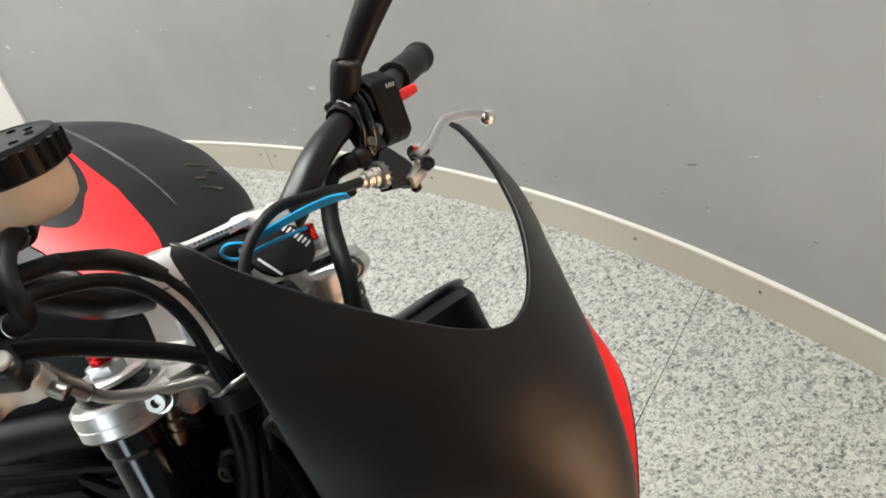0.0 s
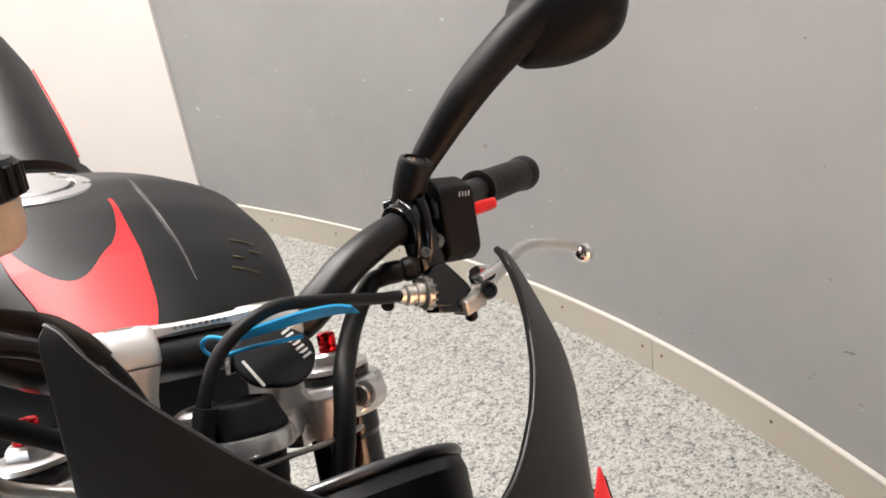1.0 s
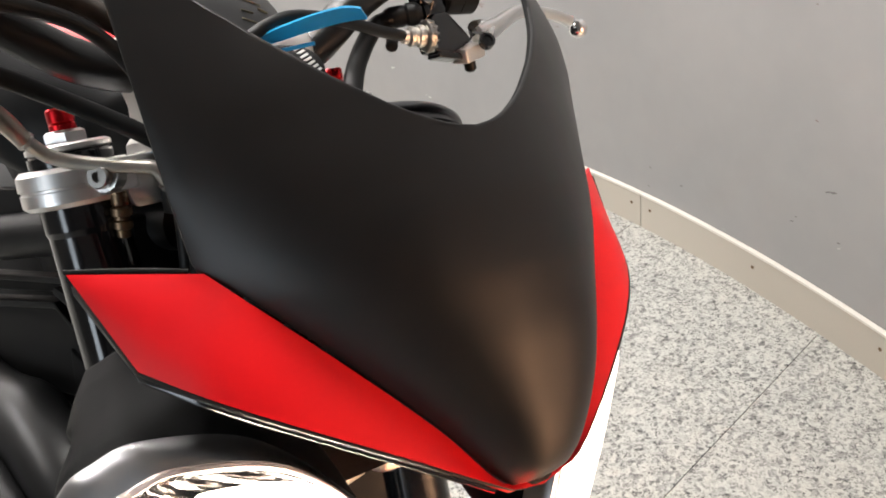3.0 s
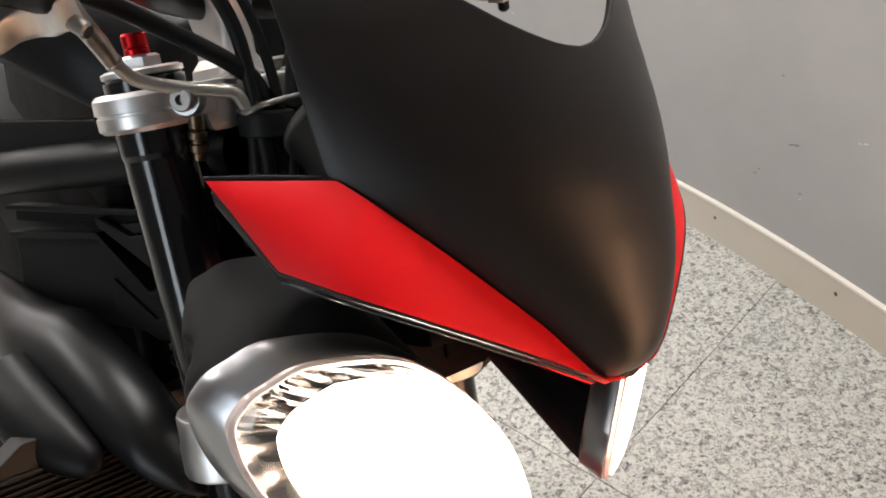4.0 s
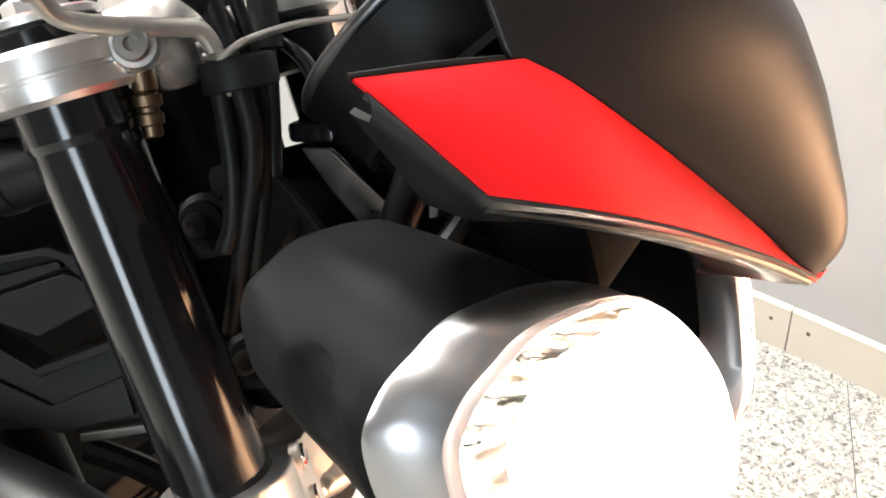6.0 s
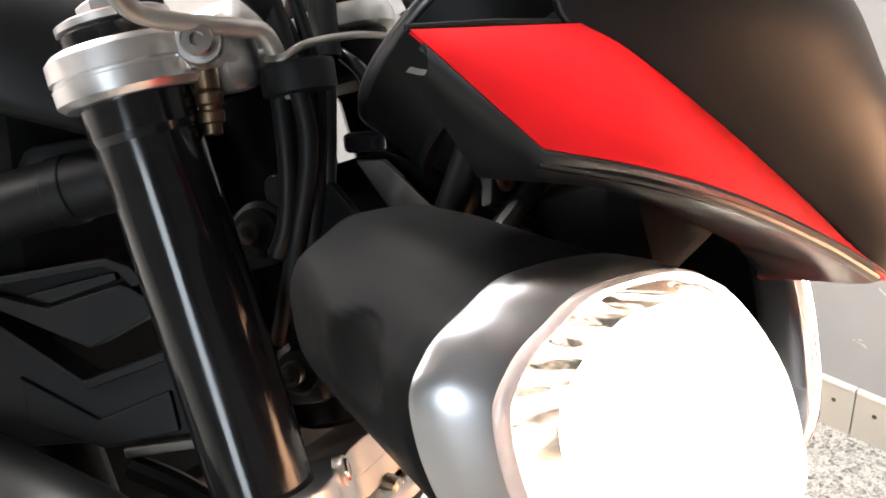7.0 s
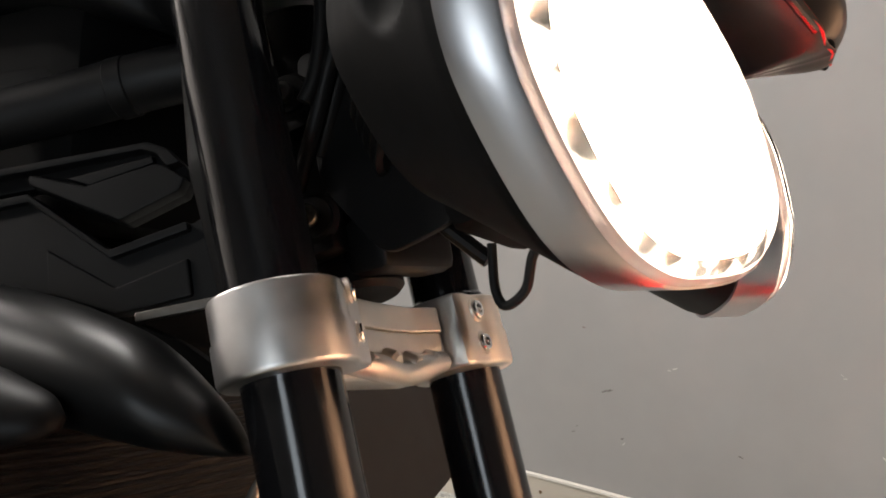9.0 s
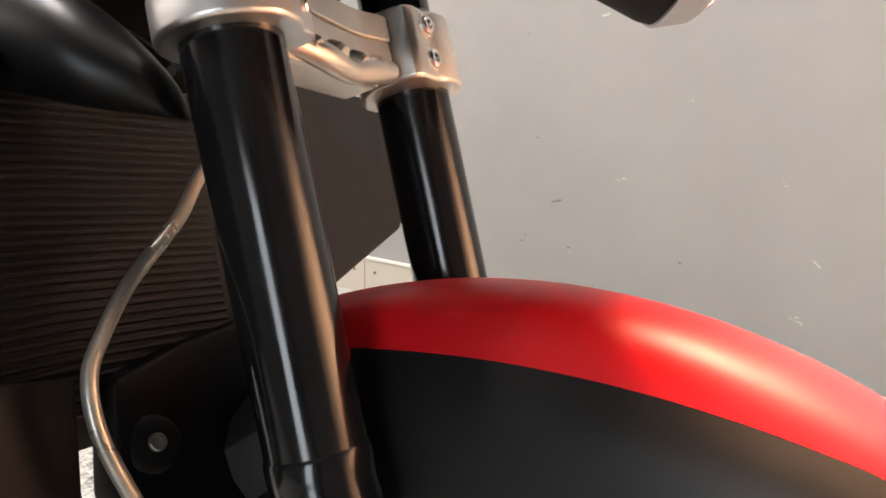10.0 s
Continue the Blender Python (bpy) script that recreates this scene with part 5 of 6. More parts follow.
# spill of the two lamps on the floor ahead
spill = bpy.data.lights.new("headlamp_spill", "SPOT")
spill.energy, spill.color, spill.spot_size, spill.spot_blend, spill.shadow_soft_size = 240, (1.0, 0.60, 0.36), radians(95), 1.0, 0.06
spill_lamp = new("headlamp_spill", spill)
spill_lamp.matrix_world = look(FRONT @ Vector((0.262, 0.0, -0.235)), FRONT @ Vector((0.262, 0.0, -0.235)) + Vector((0.75, -0.05, -1.0)))
part("lamp_divider", box((0.170, 0.0, -0.130), (0.050, 0.14, 0.050), 0.010), LINING, bike)
part("lamp_bridge", box((0.092, 0.0, -0.178), (0.06, 0.10, 0.06), 0.012), LINING, bike)
part("inner_panel", slab([(-0.010, 0.0, -0.064), (0.040, 0.0, -0.064), (0.070, 0.0, -0.085), (0.125, 0.0, -0.135), (0.125, 0.0, -0.190), (-0.010, 0.0, -0.190)], 0.006, (0, 1, 0), 0.0015), LINING, bike)
part("lamp_stay", slab([(0.030, -0.012, -0.066), (0.0475, -0.012, -0.0701), (0.0840, -0.012, -0.121), (0.0620, -0.012, -0.130), (0.0411, -0.012, -0.0927)], 0.004, (0.1, 1, 0), 0.0012), STEEL, bike, "grey sheet steel lamp stay")
part("stay_clamp", box((0.044, -0.010, -0.059), (0.028, 0.020, 0.011), 0.003, (0, 12, 0)), GLOSS_BLACK, bike)
part("stay_tube", tube([(0.0413, -0.018, -0.0083), (0.0538, -0.018, -0.0262), (0.0560, -0.016, -0.052)], 0.0045, 14, 6), GLOSS_BLACK, bike)

# bracket and bolts between fork and lamp
brk = part("lamp_bracket", plate([(v.x, v.y) for v in rounded([(-0.012, -0.06), (0.03, -0.07), (0.06, -0.13), (0.07, -0.20), (0.02, -0.205), (-0.012, -0.15)], 0.012)], 0.006, Matrix.Translation((0, -0.036, 0)) @ Euler((radians(90), 0, 0)).to_matrix().to_4x4(), 0.0015), PLASTIC, bike)
for x, y, z in ((-0.0185, -0.0515, -0.0888), (-0.0205, -0.048, -0.1682)):
    part("rubber_mount", lathe((x, y + 0.008, z), (0.3, -1, 0), [(0.015, 0), (0.0155, 0.004), (0.012, 0.006), (0.012, 0.010)], 24), RUBBER, brk)
    part("mount_bolt", hex_bolt((x + 0.0012, y - 0.002, z), (0.3, -1, 0), 0.0068, 0.006), STEEL, brk)
    part("mount_lug", box((x - 0.004, y + 0.014, z - 0.004), (0.03, 0.02, 0.036), 0.006), PLASTIC, brk)
for k in range(5):
    part("bellows_rib", lathe((0.028 + 0.002 * k, -0.046, -0.11 - 0.009 * k), (0.8, 0.2, -0.5), [(0.012, 0), (0.0155, 0.003), (0.012, 0.006)], 20), RUBBER, brk)
horn = part("horn_body", box((0.004, 0.010, -0.186), (0.034, 0.078, 0.036), 0.008, (4, 8, -6)), PLASTIC, brk)
for k in range(7):
    part("horn_rib", box((0.012 + 0.0012 * k, -0.024 + 0.0085 * k, -0.169 - 0.0006 * k), (0.022, 0.004, 0.006), 0.001, (0, 8, -10)), PLASTIC, horn)
part("lamp_wire", tube([(0.0798, -0.03, -0.2163), (0.0753, -0.03, -0.2412), (0.079, -0.03, -0.2515), (0.0921, -0.03, -0.2465), (0.1011, -0.03, -0.2301), (0.112, -0.03, -0.222)], 0.0028, 10, 8), RUBBER, bike)
part("lamp_strut", tube([(0.05, -0.03, -0.19), (0.06, -0.025, -0.205), (0.072, -0.02, -0.222)], 0.005, 10, 6), PLASTIC, bike)
part("gauge_strut", tube([(0.08, -0.05, -0.13), (0.11, -0.06, -0.10), (0.13, -0.055, -0.07)], 0.009, 12, 6), PLASTIC, bike)
part("gauge_strut", tube([(0.10, 0.03, -0.13), (0.125, 0.04, -0.10), (0.14, 0.04, -0.07)], 0.009, 12, 6), PLASTIC, bike)
part("gauge_strut", tube([(0.135, -0.085, -0.118), (0.15, -0.06, -0.10), (0.165, -0.04, -0.085)], 0.005, 10, 6), PLASTIC, bike)
nose = part("nose_bracket", slab([(0.138, -0.075, -0.090), (0.138, -0.020, -0.082), (0.138, 0.030, -0.082), (0.138, 0.030, -0.094), (0.138, -0.030, -0.096), (0.138, -0.060, -0.106), (0.138, -0.085, -0.104)], 0.005, (-1, 0, 0), 0.0012), PLASTIC, bike)
part("bracket_bolt", hex_bolt((0.137, -0.068, -0.0945), (1, -0.5, -0.2), 0.0058, 0.005), BRONZE, nose)
part("bracket_washer", lathe((0.136, -0.0675, -0.0940), (1, -0.5, -0.2), [(0.0095, 0), (0.0100, 0.0008), (0.0095, 0.0016), (0.006, 0.0018)], 20), RUBBER, nose)
for dy in (0.0, 0.014, 0.024):
    part("wire", tube([(0.118, -0.060 + dy, -0.088), (0.126, -0.055 + dy, -0.106), (0.138, -0.046 + dy, -0.122), (0.145, -0.036 + dy, -0.128)], 0.0026, 8, 6), RUBBER, nose)
part("head_shield", slab([(-0.055, -0.075, -0.03), (-0.055, 0.07, -0.03), (-0.06, 0.075, -0.14), (-0.06, 0.06, -0.215), (-0.06, -0.07, -0.215), (-0.06, -0.08, -0.12)], 0.02, (-1, 0, 0), 0.006), PLASTIC, bike)
part("steering_head", rod((-0.035, 0.006, -0.21), (-0.035, 0.006, -0.01), 0.034, 32, 0.004), PLASTIC, bike)

# ---- front wheel and mudguard ----
AX, AZ = 0.0, -0.712


def wheel_pt(r, deg, y):
    a = radians(deg)
    return Vector((AX + r * math.cos(a), y, AZ + r * math.sin(a)))


def guard_crown(x):
    return -0.8051 + math.sqrt(max(0.4087 ** 2 - (x + 0.0117) ** 2, 0.0001))


def guard_seam(x):
    """Height of the line where the red crown meets the black side."""
    return min(-1.1239 + math.sqrt(max(0.7071 ** 2 - (x + 0.1158) ** 2, 0.0001)), guard_crown(x) - 0.0275)


def guard(section, x0, x1, n, taper):
    rows = []
    for i in range(n + 1):
        f = i / n
        x = x0 + (x1 - x0) * f
        top, seam, k = guard_crown(x), guard_seam(x), taper(f)
        rows.append([Vector((x, y * k, top + (seam - top) * d if d <= 1 else seam - (d - 1))) for y, d in section])
    return rows


def guard_taper(f):
    return 1 - 0.35 * max(0, f - 0.75) / 0.25


HALF = [(0, 0), (0.016, 0.035), (0.028, 0.14), (0.037, 0.31), (0.043, 0.51), (0.0468, 0.75), (0.0492, 1.0)]
TOP = [(-y, d) for y, d in HALF[:0:-1]] + HALF
bm = loft(guard(TOP, -0.060, 0.352, 48, guard_taper), closed=False, caps=False)
thicken(bm, 0.003)
guard_ob = part("mudguard", bm, RED, bike, "red front mudguard with matte black sides", m=LEG, smooth=50)
for sg in (-1, 1):
    flank = [(sg * 0.0494, 1.0002), (sg * 0.054, 1.010), (sg * 0.060, 1.025), (sg * 0.064, 1.055), (sg * 0.066, 1.100)]
    bm = loft(guard(flank, -0.052, 0.352, 44, guard_taper), closed=False, caps=False)
    thicken(bm, 0.003)
    part("side_panel", bm, MATTE_BLACK, guard_ob, "matte black mudguard side", m=LEG, smooth=50)
wheel = part("tyre", lathe(Vector((AX, 0, AZ)) - Vector((0, 0.058, 0)), (0, 1, 0), [(0.222, 0.012), (0.240, 0.002), (0.257, 0.0), (0.272, 0.012), (0.281, 0.032), (0.285, 0.058), (0.281, 0.084), (0.272, 0.104), (0.257, 0.116), (0.240, 0.114), (0.222, 0.104)], 64), TYRE, bike, "black front tyre", m=LEG)
part("rim", lathe(Vector((AX, 0, AZ)) - Vector((0, 0.05, 0)), (0, 1, 0), [(0.205, 0.0), (0.223, 0.002), (0.223, 0.098), (0.205, 0.10)], 56), GLOSS_BLACK, wheel, m=LEG)
for k in range(5):
    a = 72 * k
    part("spoke", tube([wheel_pt(0.03, a, 0), wheel_pt(0.12, a + 4, 0), wheel_pt(0.21, a, 0)], [0.018, 0.012, 0.014], 10, 4), GLOSS_BLACK, wheel, m=LEG)
part("hub", rod((AX, -0.085, AZ), (AX, 0.085, AZ), 0.03, 28), GLOSS_BLACK, wheel, m=LEG)
for y in (-0.07, 0.07):
    part("brake_disc", lathe((AX, y, AZ), (0, 1, 0), [(0.11, -0.002), (0.155, -0.002), (0.155, 0.002), (0.11, 0.002)], 48), STEEL, wheel, "steel brake disc", m=LEG)

# ---- frame, radiator and covers behind the fork ----
IN = Vector((-0.368, 0.929, -0.036))


def inset(points, d):
    return [Vector(p) + IN * d for p in points]


FACE = [(-0.30, -0.1360, -0.064), (-0.1943, -0.0944, -0.0737), (-0.1203, -0.0654, -0.0807), (-0.1079, -0.0608, -0.0892), (-0.1008, -0.0585, -0.1009), (-0.0997, -0.0585, -0.1128), (-0.1044, -0.0606, -0.1201), (-0.1426, -0.0761, -0.1298), (-0.1968, -0.0960, -0.0885), (-0.30, -0.1370, -0.080)]
INNER = [(-0.1102, -0.0622, -0.1016), (-0.1155, -0.0639, -0.0911), (-0.1239, -0.0670, -0.0854), (-0.1953, -0.0950, -0.0793), (-0.30, -0.1365, -0.069)]
cover = part("intake_cover", slab(inset(FACE, 0.009), 0.012, IN, 0.002), PLASTIC, bike, "angular matte black side cover with a slot")
part("cover_rim", slab(FACE[:5] + INNER, 0.012, IN, 0.0018), COVER, cover)
part("cover_face", slab([(-0.1956, -0.0953, -0.0816), (-0.1766, -0.0881, -0.0919), (-0.1609, -0.0822, -0.1002), (-0.1167, -0.0646, -0.0975), (-0.1102, -0.0622, -0.1016), *FACE[5:9]], 0.012, IN, 0.0018), COVER, cover)
part("cover_slot", slab(inset([(-0.1745, -0.0872, -0.0897), (-0.1606, -0.0820, -0.0983), (-0.1189, -0.0654, -0.0949), (-0.1193, -0.0654, -0.0901)], 0.004), 0.006, IN, 0.0010), COVER, cover, "slanted face inside the slot")
LOWER = [(-0.30, -0.1385, -0.088), (-0.1978, -0.0966, -0.0947), (-0.1507, -0.0800, -0.1472), (-0.1020, -0.0605, -0.1418), (-0.072, -0.048, -0.130), (-0.072, -0.052, -0.195), (-0.104, -0.064, -0.195), (-0.160, -0.086, -0.185), (-0.30, -0.142, -0.160)]
lower_cover = part("lower_cover", slab(inset(LOWER, 0.006), 0.02, IN, 0.003), COVER, bike, "matte black lower side cover")
part("cover_ridge", slab([LOWER[0], LOWER[1], LOWER[2], LOWER[3], *[Vector(p) + Vector((0, 0, -0.006)) for p in (LOWER[3], LOWER[2], LOWER[1], LOWER[0])]], 0.012, IN, 0.0015), COVER, lower_cover)
part("lower_step", slab(inset([(-0.190, -0.0950, -0.135), (-0.150, -0.0805, -0.172), (-0.105, -0.0625, -0.165), (-0.105, -0.0640, -0.190), (-0.150, -0.0820, -0.190), (-0.190, -0.0970, -0.165)], 0.002), 0.012, IN, 0.002), COVER, lower_cover)
part("upper_cover", slab([(-0.32, -0.15, 0.015), (-0.19, -0.085, 0.0), (-0.10, -0.04, -0.012), (-0.06, -0.025, -0.02), (-0.06, -0.025, -0.034), (-0.17, -0.078, -0.022), (-0.32, -0.15, -0.02)], 0.02, IN, 0.003), COVER, bike, "black trim panel below the tank")
spar = part("frame_spar", tube([(-0.42, -0.182, -0.035), (-0.25, -0.116, -0.036), (-0.188, -0.0895, -0.037), (-0.106, -0.0575, -0.038), (-0.05, -0.03, -0.042)], 0.0195, 24, 8), COVER, bike, "thick matte black frame tube")
part("spar_collar", rod((-0.1365, -0.0695, -0.0376), (-0.1240, -0.0645, -0.0378), 0.0207, 30), COVER, spar)
part("frame_spar", tube([(-0.42, 0.165, -0.03), (-0.25, 0.125, -0.042), (-0.13, 0.085, -0.055), (-0.05, 0.03, -0.062)], 0.021, 22, 8), PLASTIC, bike, "thick matte black frame tube")
SHROUD = [((-0.0577, -0.0920, -0.2881), (-0.0576, -0.0940, -0.2953), 0.008),
          ((-0.0625, -0.0980, -0.2665), (-0.0615, -0.1060, -0.2942), 0.020),
          ((-0.0898, -0.1040, -0.2272), (-0.0842, -0.1220, -0.2852), 0.030),
          ((-0.1243, -0.1080, -0.2006), (-0.1143, -0.1300, -0.2716), 0.033),
          ((-0.1626, -0.1120, -0.1782), (-0.1492, -0.1350, -0.2553), 0.033),
          ((-0.2049, -0.1160, -0.1589), (-0.1868, -0.1400, -0.2395), 0.033),
          ((-0.26, -0.13, -0.15), (-0.27, -0.155, -0.22), 0.03), ((-0.36, -0.145, -0.12), (-0.37, -0.165, -0.19), 0.015)]
tops, bots = spline([a for a, b, c in SHROUD], 5), spline([b for a, b, c in SHROUD], 5)
deep = np.interp(np.linspace(0, len(SHROUD) - 1, len(tops)), range(len(SHROUD)), [c for a, b, c in SHROUD])
rings = []
for a, b, c in zip(tops, bots, deep):
    mid, half = (a + b) / 2, (a - b) / 2
    out = Vector((0.15, -0.94, 0.30)) * float(c)
    rings.append([mid + half * math.cos(q) + out * (math.sin(q) if math.sin(q) > 0 else 0.7 * math.sin(q)) for q in (2 * math.pi * k / 30 for k in range(30))])
shroud = part("radiator_shroud", loft(rings), SHROUD_BLACK, bike, "smooth satin black radiator shroud", smooth=60)
part("shroud_end", tube([(-0.235, -0.185, -0.205), (-0.190, -0.180, -0.228), (-0.150, -0.172, -0.246), (-0.122, -0.163, -0.257), (-0.112, -0.158, -0.262)], [0.030, 0.029, 0.024, 0.014, 0.004], 24, 8, flat=0.7), PLASTIC, shroud, "matte black pointed shroud end", smooth=60)
RX = -0.15
rad = part("radiator", slab([(RX, -0.30, -0.30), (RX, -0.20, -0.235), (RX, 0.02, -0.235), (RX, 0.17, -0.20), (RX, 0.37, -0.195), (RX, 0.366, -0.271), (RX, 0.304, -0.330), (RX, 0.161, -0.380), (RX, -0.048, -0.436), (RX, -0.15, -0.433), (RX, -0.30, -0.445)], 0.03, (-1, 0, 0), 0.003), RADIATOR, bike, "black radiator with fine horizontal fins")
for k in range(34):
    z0 = -0.431 + 0.0052 * k
    part("fin", tube([(RX + 0.001, -0.285, z0 + 0.008 * (k / 34 - 1)), (RX + 0.003, -0.12, z0 + 0.002), (RX + 0.001, 0.02, z0 + 0.012 * (k / 34))], 0.0017, 6, 2), RADIATOR, rad)
part("radiator_hose", tube([(-0.085, -0.028, -0.296), (-0.10, -0.0397, -0.311), (-0.10, -0.0647, -0.3374), (-0.10, -0.1088, -0.3713), (-0.10, -0.1342, -0.3986), (-0.10, -0.1443, -0.4153), (-0.10, -0.1449, -0.4384), (-0.10, -0.1364, -0.4642), (-0.10, -0.12, -0.50)], 0.0041, 14, 8), GOLD_HOSE, bike, "long braided hose before the radiator")
brace = part("engine_bracket", slab([(-0.13, -0.1014, -0.418), (-0.13, -0.0484, -0.405), (-0.13, 0.06, -0.39), (-0.13, 0.03, -0.53), (-0.13, -0.105, -0.51), (-0.13, -0.112, -0.474)], 0.02, (-1, 0, 0), 0.004), PLASTIC, bike, "black engine bracket below the radiator")
part("bracket_boss", lathe((-0.129, -0.085, -0.457), (1, -0.4, 0.2), [(0.016, -0.004), (0.016, 0.003), (0.013, 0.005), (0.006, 0.005)], 24), PLASTIC, brace)
part("bracket_bolt", hex_bolt((-0.123, -0.088, -0.456), (1, -0.4, 0.2), 0.005, 0.004), STEEL, brace)
part("engine_bracket", slab([(-0.13, -0.21, -0.405), (-0.13, -0.124, -0.412), (-0.13, -0.1324, -0.47), (-0.13, -0.13, -0.52), (-0.13, -0.20, -0.50)], 0.03, (-1, 0, 0), 0.004), PLASTIC, bike, "black engine bracket below the radiator")
part("bracket_bar", box((-0.10, -0.062, -0.198), (0.085, 0.004, 0.006), 0.001, (0, 4, 18)), STEEL, bike)
part("bracket_clutter", tube([(-0.145, -0.07, -0.205), (-0.12, -0.06, -0.225), (-0.10, -0.05, -0.25)], 0.008, 10, 6), PLASTIC, bike)
part("airbox", box((-0.33, 0.0, -0.09), (0.40, 0.20, 0.17), 0.03), LINING, bike, "black airbox below the tank", m=BODY)
engine = part("engine_block", box((-0.37, 0.0, -0.40), (0.32, 0.34, 0.40), 0.05, (0, 12, 0)), LINING, bike, "black engine block", m=BODY)
part("cylinder_head", box((-0.26, 0.0, -0.20), (0.18, 0.20, 0.14), 0.02, (0, 30, 0)), LINING, engine, m=BODY)
part("engine_side_cover", slab([(-0.20, -0.125, -0.24), (-0.62, -0.15, -0.20), (-0.62, -0.15, -0.52), (-0.23, -0.12, -0.52)], 0.03, (0, 1, 0), 0.01), LINING, engine)
part("engine_cover", lathe((-0.38, -0.11, -0.42), (0, -1, 0), [(0.075, 0), (0.08, 0.006), (0.078, 0.02), (0.065, 0.03), (0.0, 0.032)], 36), PLASTIC, engine, m=BODY)
part("exhaust_pipe", tube([(-0.16, -0.07, -0.24), (-0.10, -0.08, -0.36), (-0.13, -0.07, -0.54), (-0.30, -0.06, -0.62), (-0.60, -0.09, -0.58)], 0.021, 18, 8), PLASTIC, engine, "black exhaust pipe", m=BODY)

# ---- tank, seat and tail ----
TX = [-0.06, -0.10, -0.17, -0.25, -0.34, -0.43, -0.50, -0.55]
TW = [0.060, 0.105, 0.145, 0.162, 0.165, 0.150, 0.115, 0.075]
TT = [0.035, 0.058, 0.084, 0.100, 0.104, 0.092, 0.066, 0.036]


def tank_point(x, s, lift=0.0):
    """Tank surface: x along, s from -1 (right flank) to 1 (left flank)."""
    w, top = float(np.interp(x, TX[::-1], TW[::-1])), float(np.interp(x, TX[::-1], TT[::-1]))
    a = s * radians(112)
    ca, sa = math.cos(a), math.sin(a)
    y = -0.02 + (w + 0.006) * math.copysign(abs(sa) ** 0.80, sa)
    z = top - (0.13 + top * 0.6) * 0.72 * (1 - math.copysign(abs(ca) ** 0.85, ca)) * 0.55
    nrm = Vector((0, sa, max(ca, 0.0) + 0.2)).normalized()
    return Vector((x, y, z)) + nrm * lift


rows = []
for i in range(49):
    x = -0.06 - 0.49 * i / 48
    rows.append([tank_point(x, -1 + 2 * j / 40) for j in range(41)])
bm = loft(rows)
for _ in range(3):
    bmesh.ops.smooth_vert(bm, verts=bm.verts, factor=0.5, use_axis_x=True, use_axis_y=True, use_axis_z=True)
tank = part("fuel_tank", bm, TANK_BLACK, bike, "satin black fuel tank with a red chevron", m=BODY, smooth=60)
S0 = -0.08
for sg in (-1, 1):
    rows = []
    for i in range(49):
        u = math.sin(math.pi / 2 * min(1, i / 32))
        x = -0.272 + 0.123 * u + 0.071 * max(0, (i - 32) / 16)
        si = 0.118 * math.sqrt(max(0.0, 1 - u * u))
        so = 0.124 if x < -0.125 else 0.124 - 0.030 * ((x + 0.125) / 0.047) ** 2
        rows.append([tank_point(x, S0 + sg * (si + (so - si) * j / 10), 0.0016) for j in range(11)])
    bm = loft(rows, closed=False, caps=False)
    bmesh.ops.remove_doubles(bm, verts=bm.verts, dist=0.00005)
    thicken(bm, 0.0012)
    part("red_chevron", bm, RED, tank, "red painted chevron", m=BODY, smooth=60)
    part("tank_crease", tube([tank_point(x, S0 + sg * s, -0.0030) for x, s in ((-0.40, 0.22), (-0.34, 0.205), (-0.25, 0.20), (-0.17, 0.22), (-0.10, 0.28))], [0.001, 0.0036, 0.0042, 0.0036, 0.001], 18, 8, flat=0.5), TANK_BLACK, tank, m=BODY)
fc = tank_point(-0.345, -0.08, -0.002)
fa = Vector((-0.02, 0, 1))
capob = part("fuel_cap", lathe(fc, fa, [(0.058, -0.012), (0.062, -0.004), (0.062, 0.0), (0.060, 0.002), (0.047, 0.003), (0.045, 0.0015), (0.0, 0.003)], 48), BRUSHED, tank, "silver flush fuel cap", m=BODY)
part("cap_bar", box(fc + Vector((0.01, 0, 0.0045)), (0.05, 0.012, 0.003), 0.0012), BRUSHED, capob, m=BODY)
part("cap_flap", lathe(fc + Vector((0, 0, 0.0015)), fa, [(0.042, 0), (0.042, 0.0022), (0.040, 0.003), (0.0, 0.0035)], 40), BRUSHED, capob, m=BODY)
for k in range(6):
    a = radians(60 * k + 20)
    part("cap_screw", lathe(fc + Vector((0.053 * math.cos(a), 0.053 * math.sin(a), 0.002)), fa, [(0.003, 0), (0.003, 0.0012), (0.0015, 0.0008)], 10), STEEL, capob, m=BODY)
for k, (s0, s1) in enumerate(((0.30, 0.42), (0.30, 0.35), (0.38, 0.43), (0.31, 0.41))):
    part("flank_print", tube([tank_point(-0.150 - 0.013 * k, s, -0.0002) for s in (s0, (s0 + s1) / 2, s1)], 0.0012, 8, 4, flat=0.5), FADED_PRINT, tank, m=BODY)
seat = part("seat", loft([[Vector((x, w * math.sin(a), z + h * math.cos(a))) for a in (2 * math.pi * k / 24 for k in range(24))] for x, w, z, h in ((-0.50, 0.06, -0.05, 0.03), (-0.54, 0.10, -0.05, 0.04), (-0.66, 0.13, -0.05, 0.045), (-0.78, 0.12, -0.04, 0.05), (-0.84, 0.10, -0.02, 0.05))]), RUBBER, bike, "black two-level seat", m=BODY)
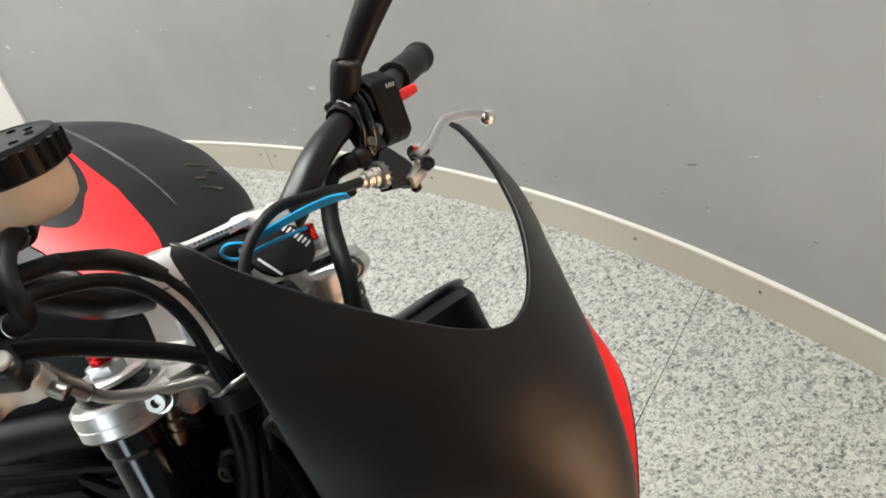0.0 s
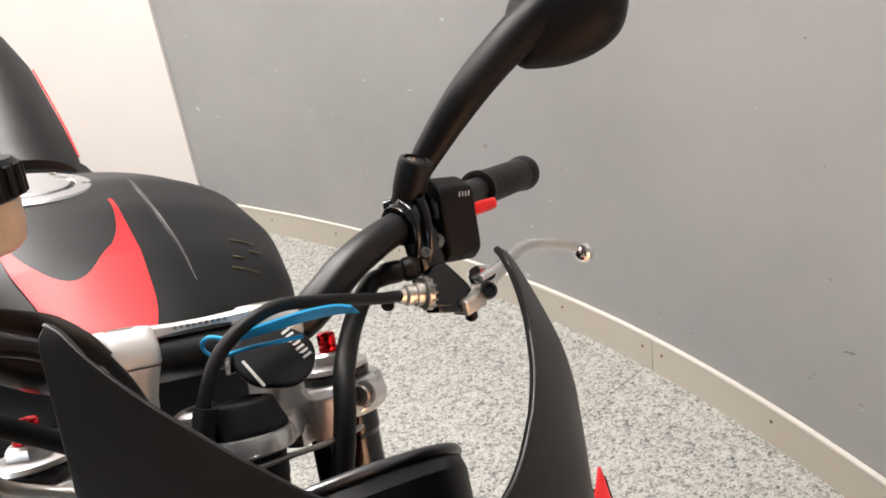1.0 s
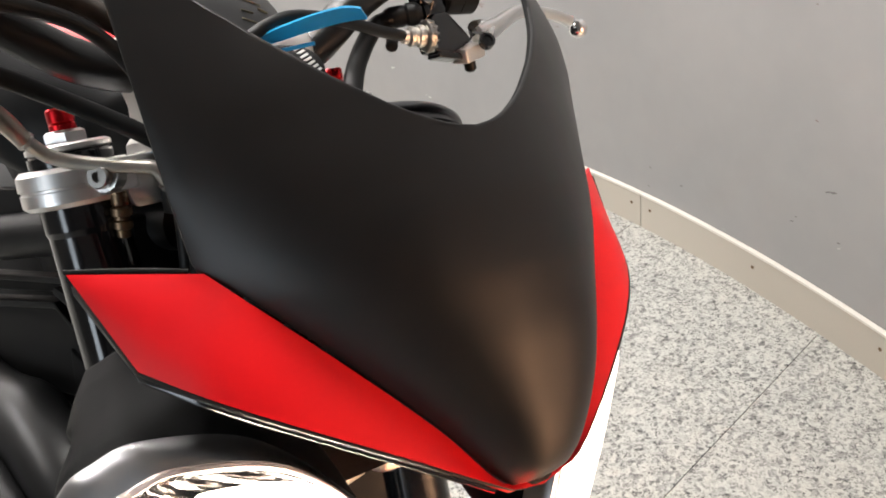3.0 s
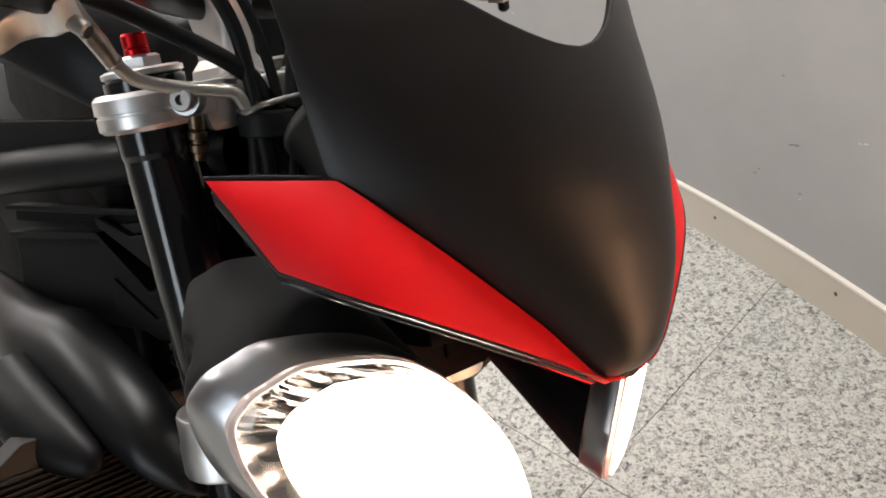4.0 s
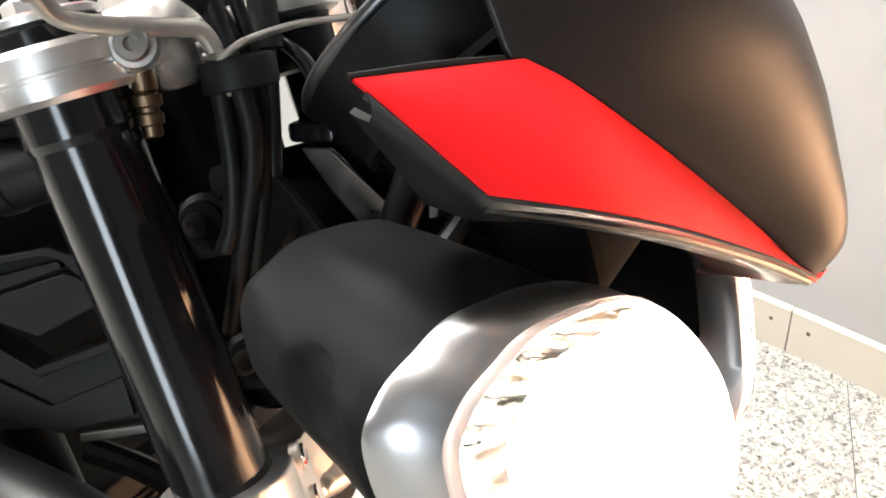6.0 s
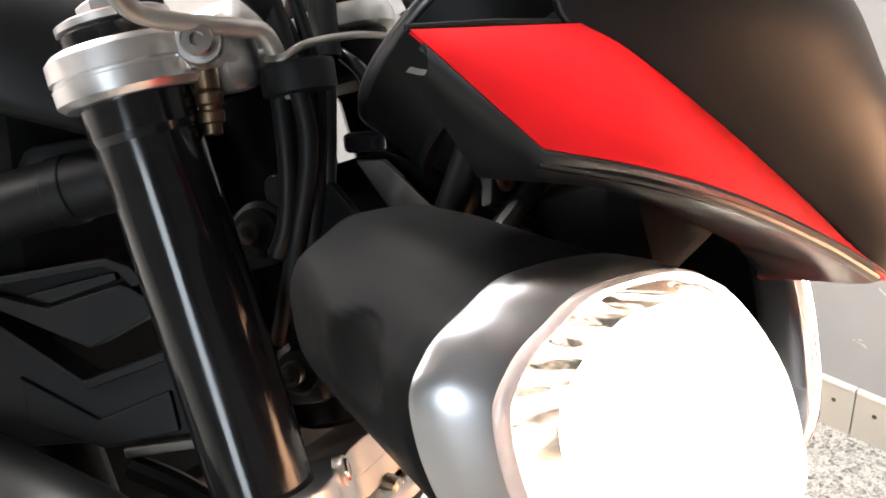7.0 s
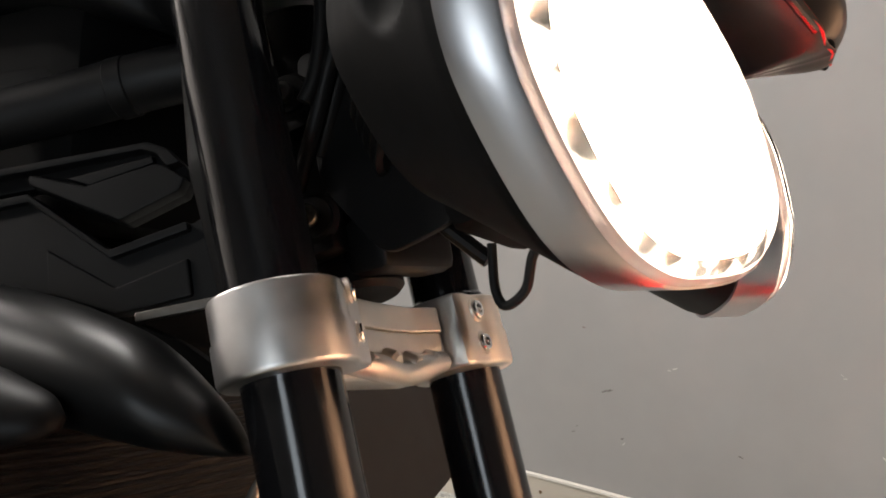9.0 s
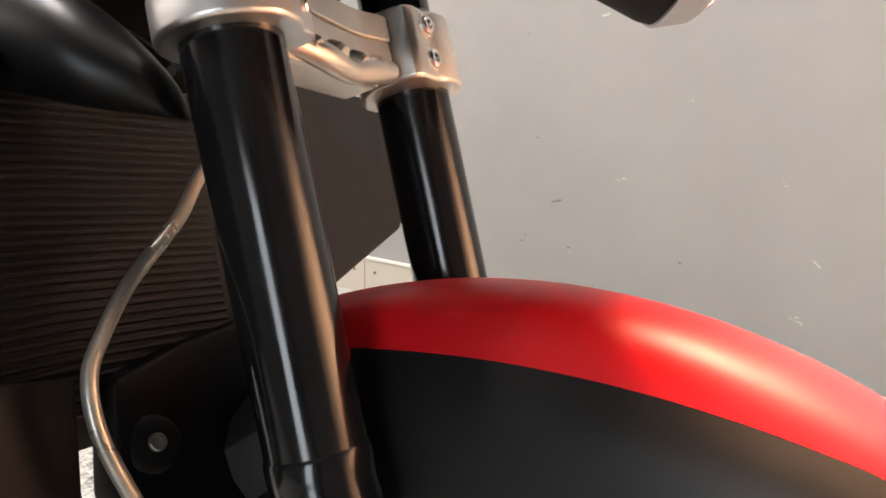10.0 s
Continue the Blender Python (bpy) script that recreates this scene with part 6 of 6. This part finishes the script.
tail = part("tail_cowl", loft([[Vector((x, w * math.sin(a), z + h * math.cos(a))) for a in (2 * math.pi * k / 24 for k in range(24))] for x, w, z, h in ((-0.80, 0.07, 0.0, 0.03), (-0.84, 0.08, 0.01, 0.05), (-0.92, 0.075, 0.045, 0.055), (-1.04, 0.06, 0.11, 0.045), (-1.12, 0.035, 0.16, 0.02))]), MATTE_BLACK, bike, "matte black tail with a red line", m=BODY)
part("tail_stripe", tube([(-0.84, 0.079, 0.02), (-0.92, 0.074, 0.06), (-1.04, 0.059, 0.125)], 0.0014, 10, 6), RED, tail, m=BODY)
rear = part("rear_tyre", lathe((-1.36, -0.09, -0.63), (0, 1, 0), [(0.225, 0.02), (0.25, 0.0), (0.28, 0.012), (0.302, 0.05), (0.308, 0.09), (0.302, 0.13), (0.28, 0.168), (0.25, 0.18), (0.225, 0.16)], 56), TYRE, bike, "black rear tyre", m=BODY)
part("rear_rim", lathe((-1.36, -0.075, -0.63), (0, 1, 0), [(0.03, 0.03), (0.20, 0.03), (0.226, 0.0), (0.226, 0.15), (0.20, 0.12), (0.03, 0.12)], 48), GLOSS_BLACK, rear, m=BODY)
part("swingarm", tube([(-0.55, -0.10, -0.50), (-0.95, -0.13, -0.56), (-1.36, -0.13, -0.63)], [0.04, 0.035, 0.03], 16, 6), PLASTIC, bike, m=BODY)
part("side_stand", tube([(-0.52, 0.10, -0.62), (-0.50, 0.20, -0.80), (-0.47, 0.28, -0.905)], [0.014, 0.012, 0.014], 12, 6), PLASTIC, bike, m=BODY)

# ---- floor tiles, last ----
TILE_X, TILE_Y, GAP = 0.60, 0.90, 0.0015
tile_mesh = None
for i in range(-8, 5):
    for j in range(-6, 3):
        cx, cy = -0.066 + TILE_X * (i + 0.5), 0.52 + TILE_Y * (j + 0.5)
        if not (-4.9 < cx < 2.7 and -4.5 < cy < 2.0):
            continue
        if tile_mesh is None:
            t = part("tile", box((0, 0, -0.004), (TILE_X - GAP, TILE_Y - GAP, 0.008), 0.0006, seg=1), GRANITE, ground, m=ROOM, smooth=0)
            tile_mesh = t.data
        else:
            t = new("tile", tile_mesh)
            t.parent = ground
        t.location = (cx, cy, 0.0)
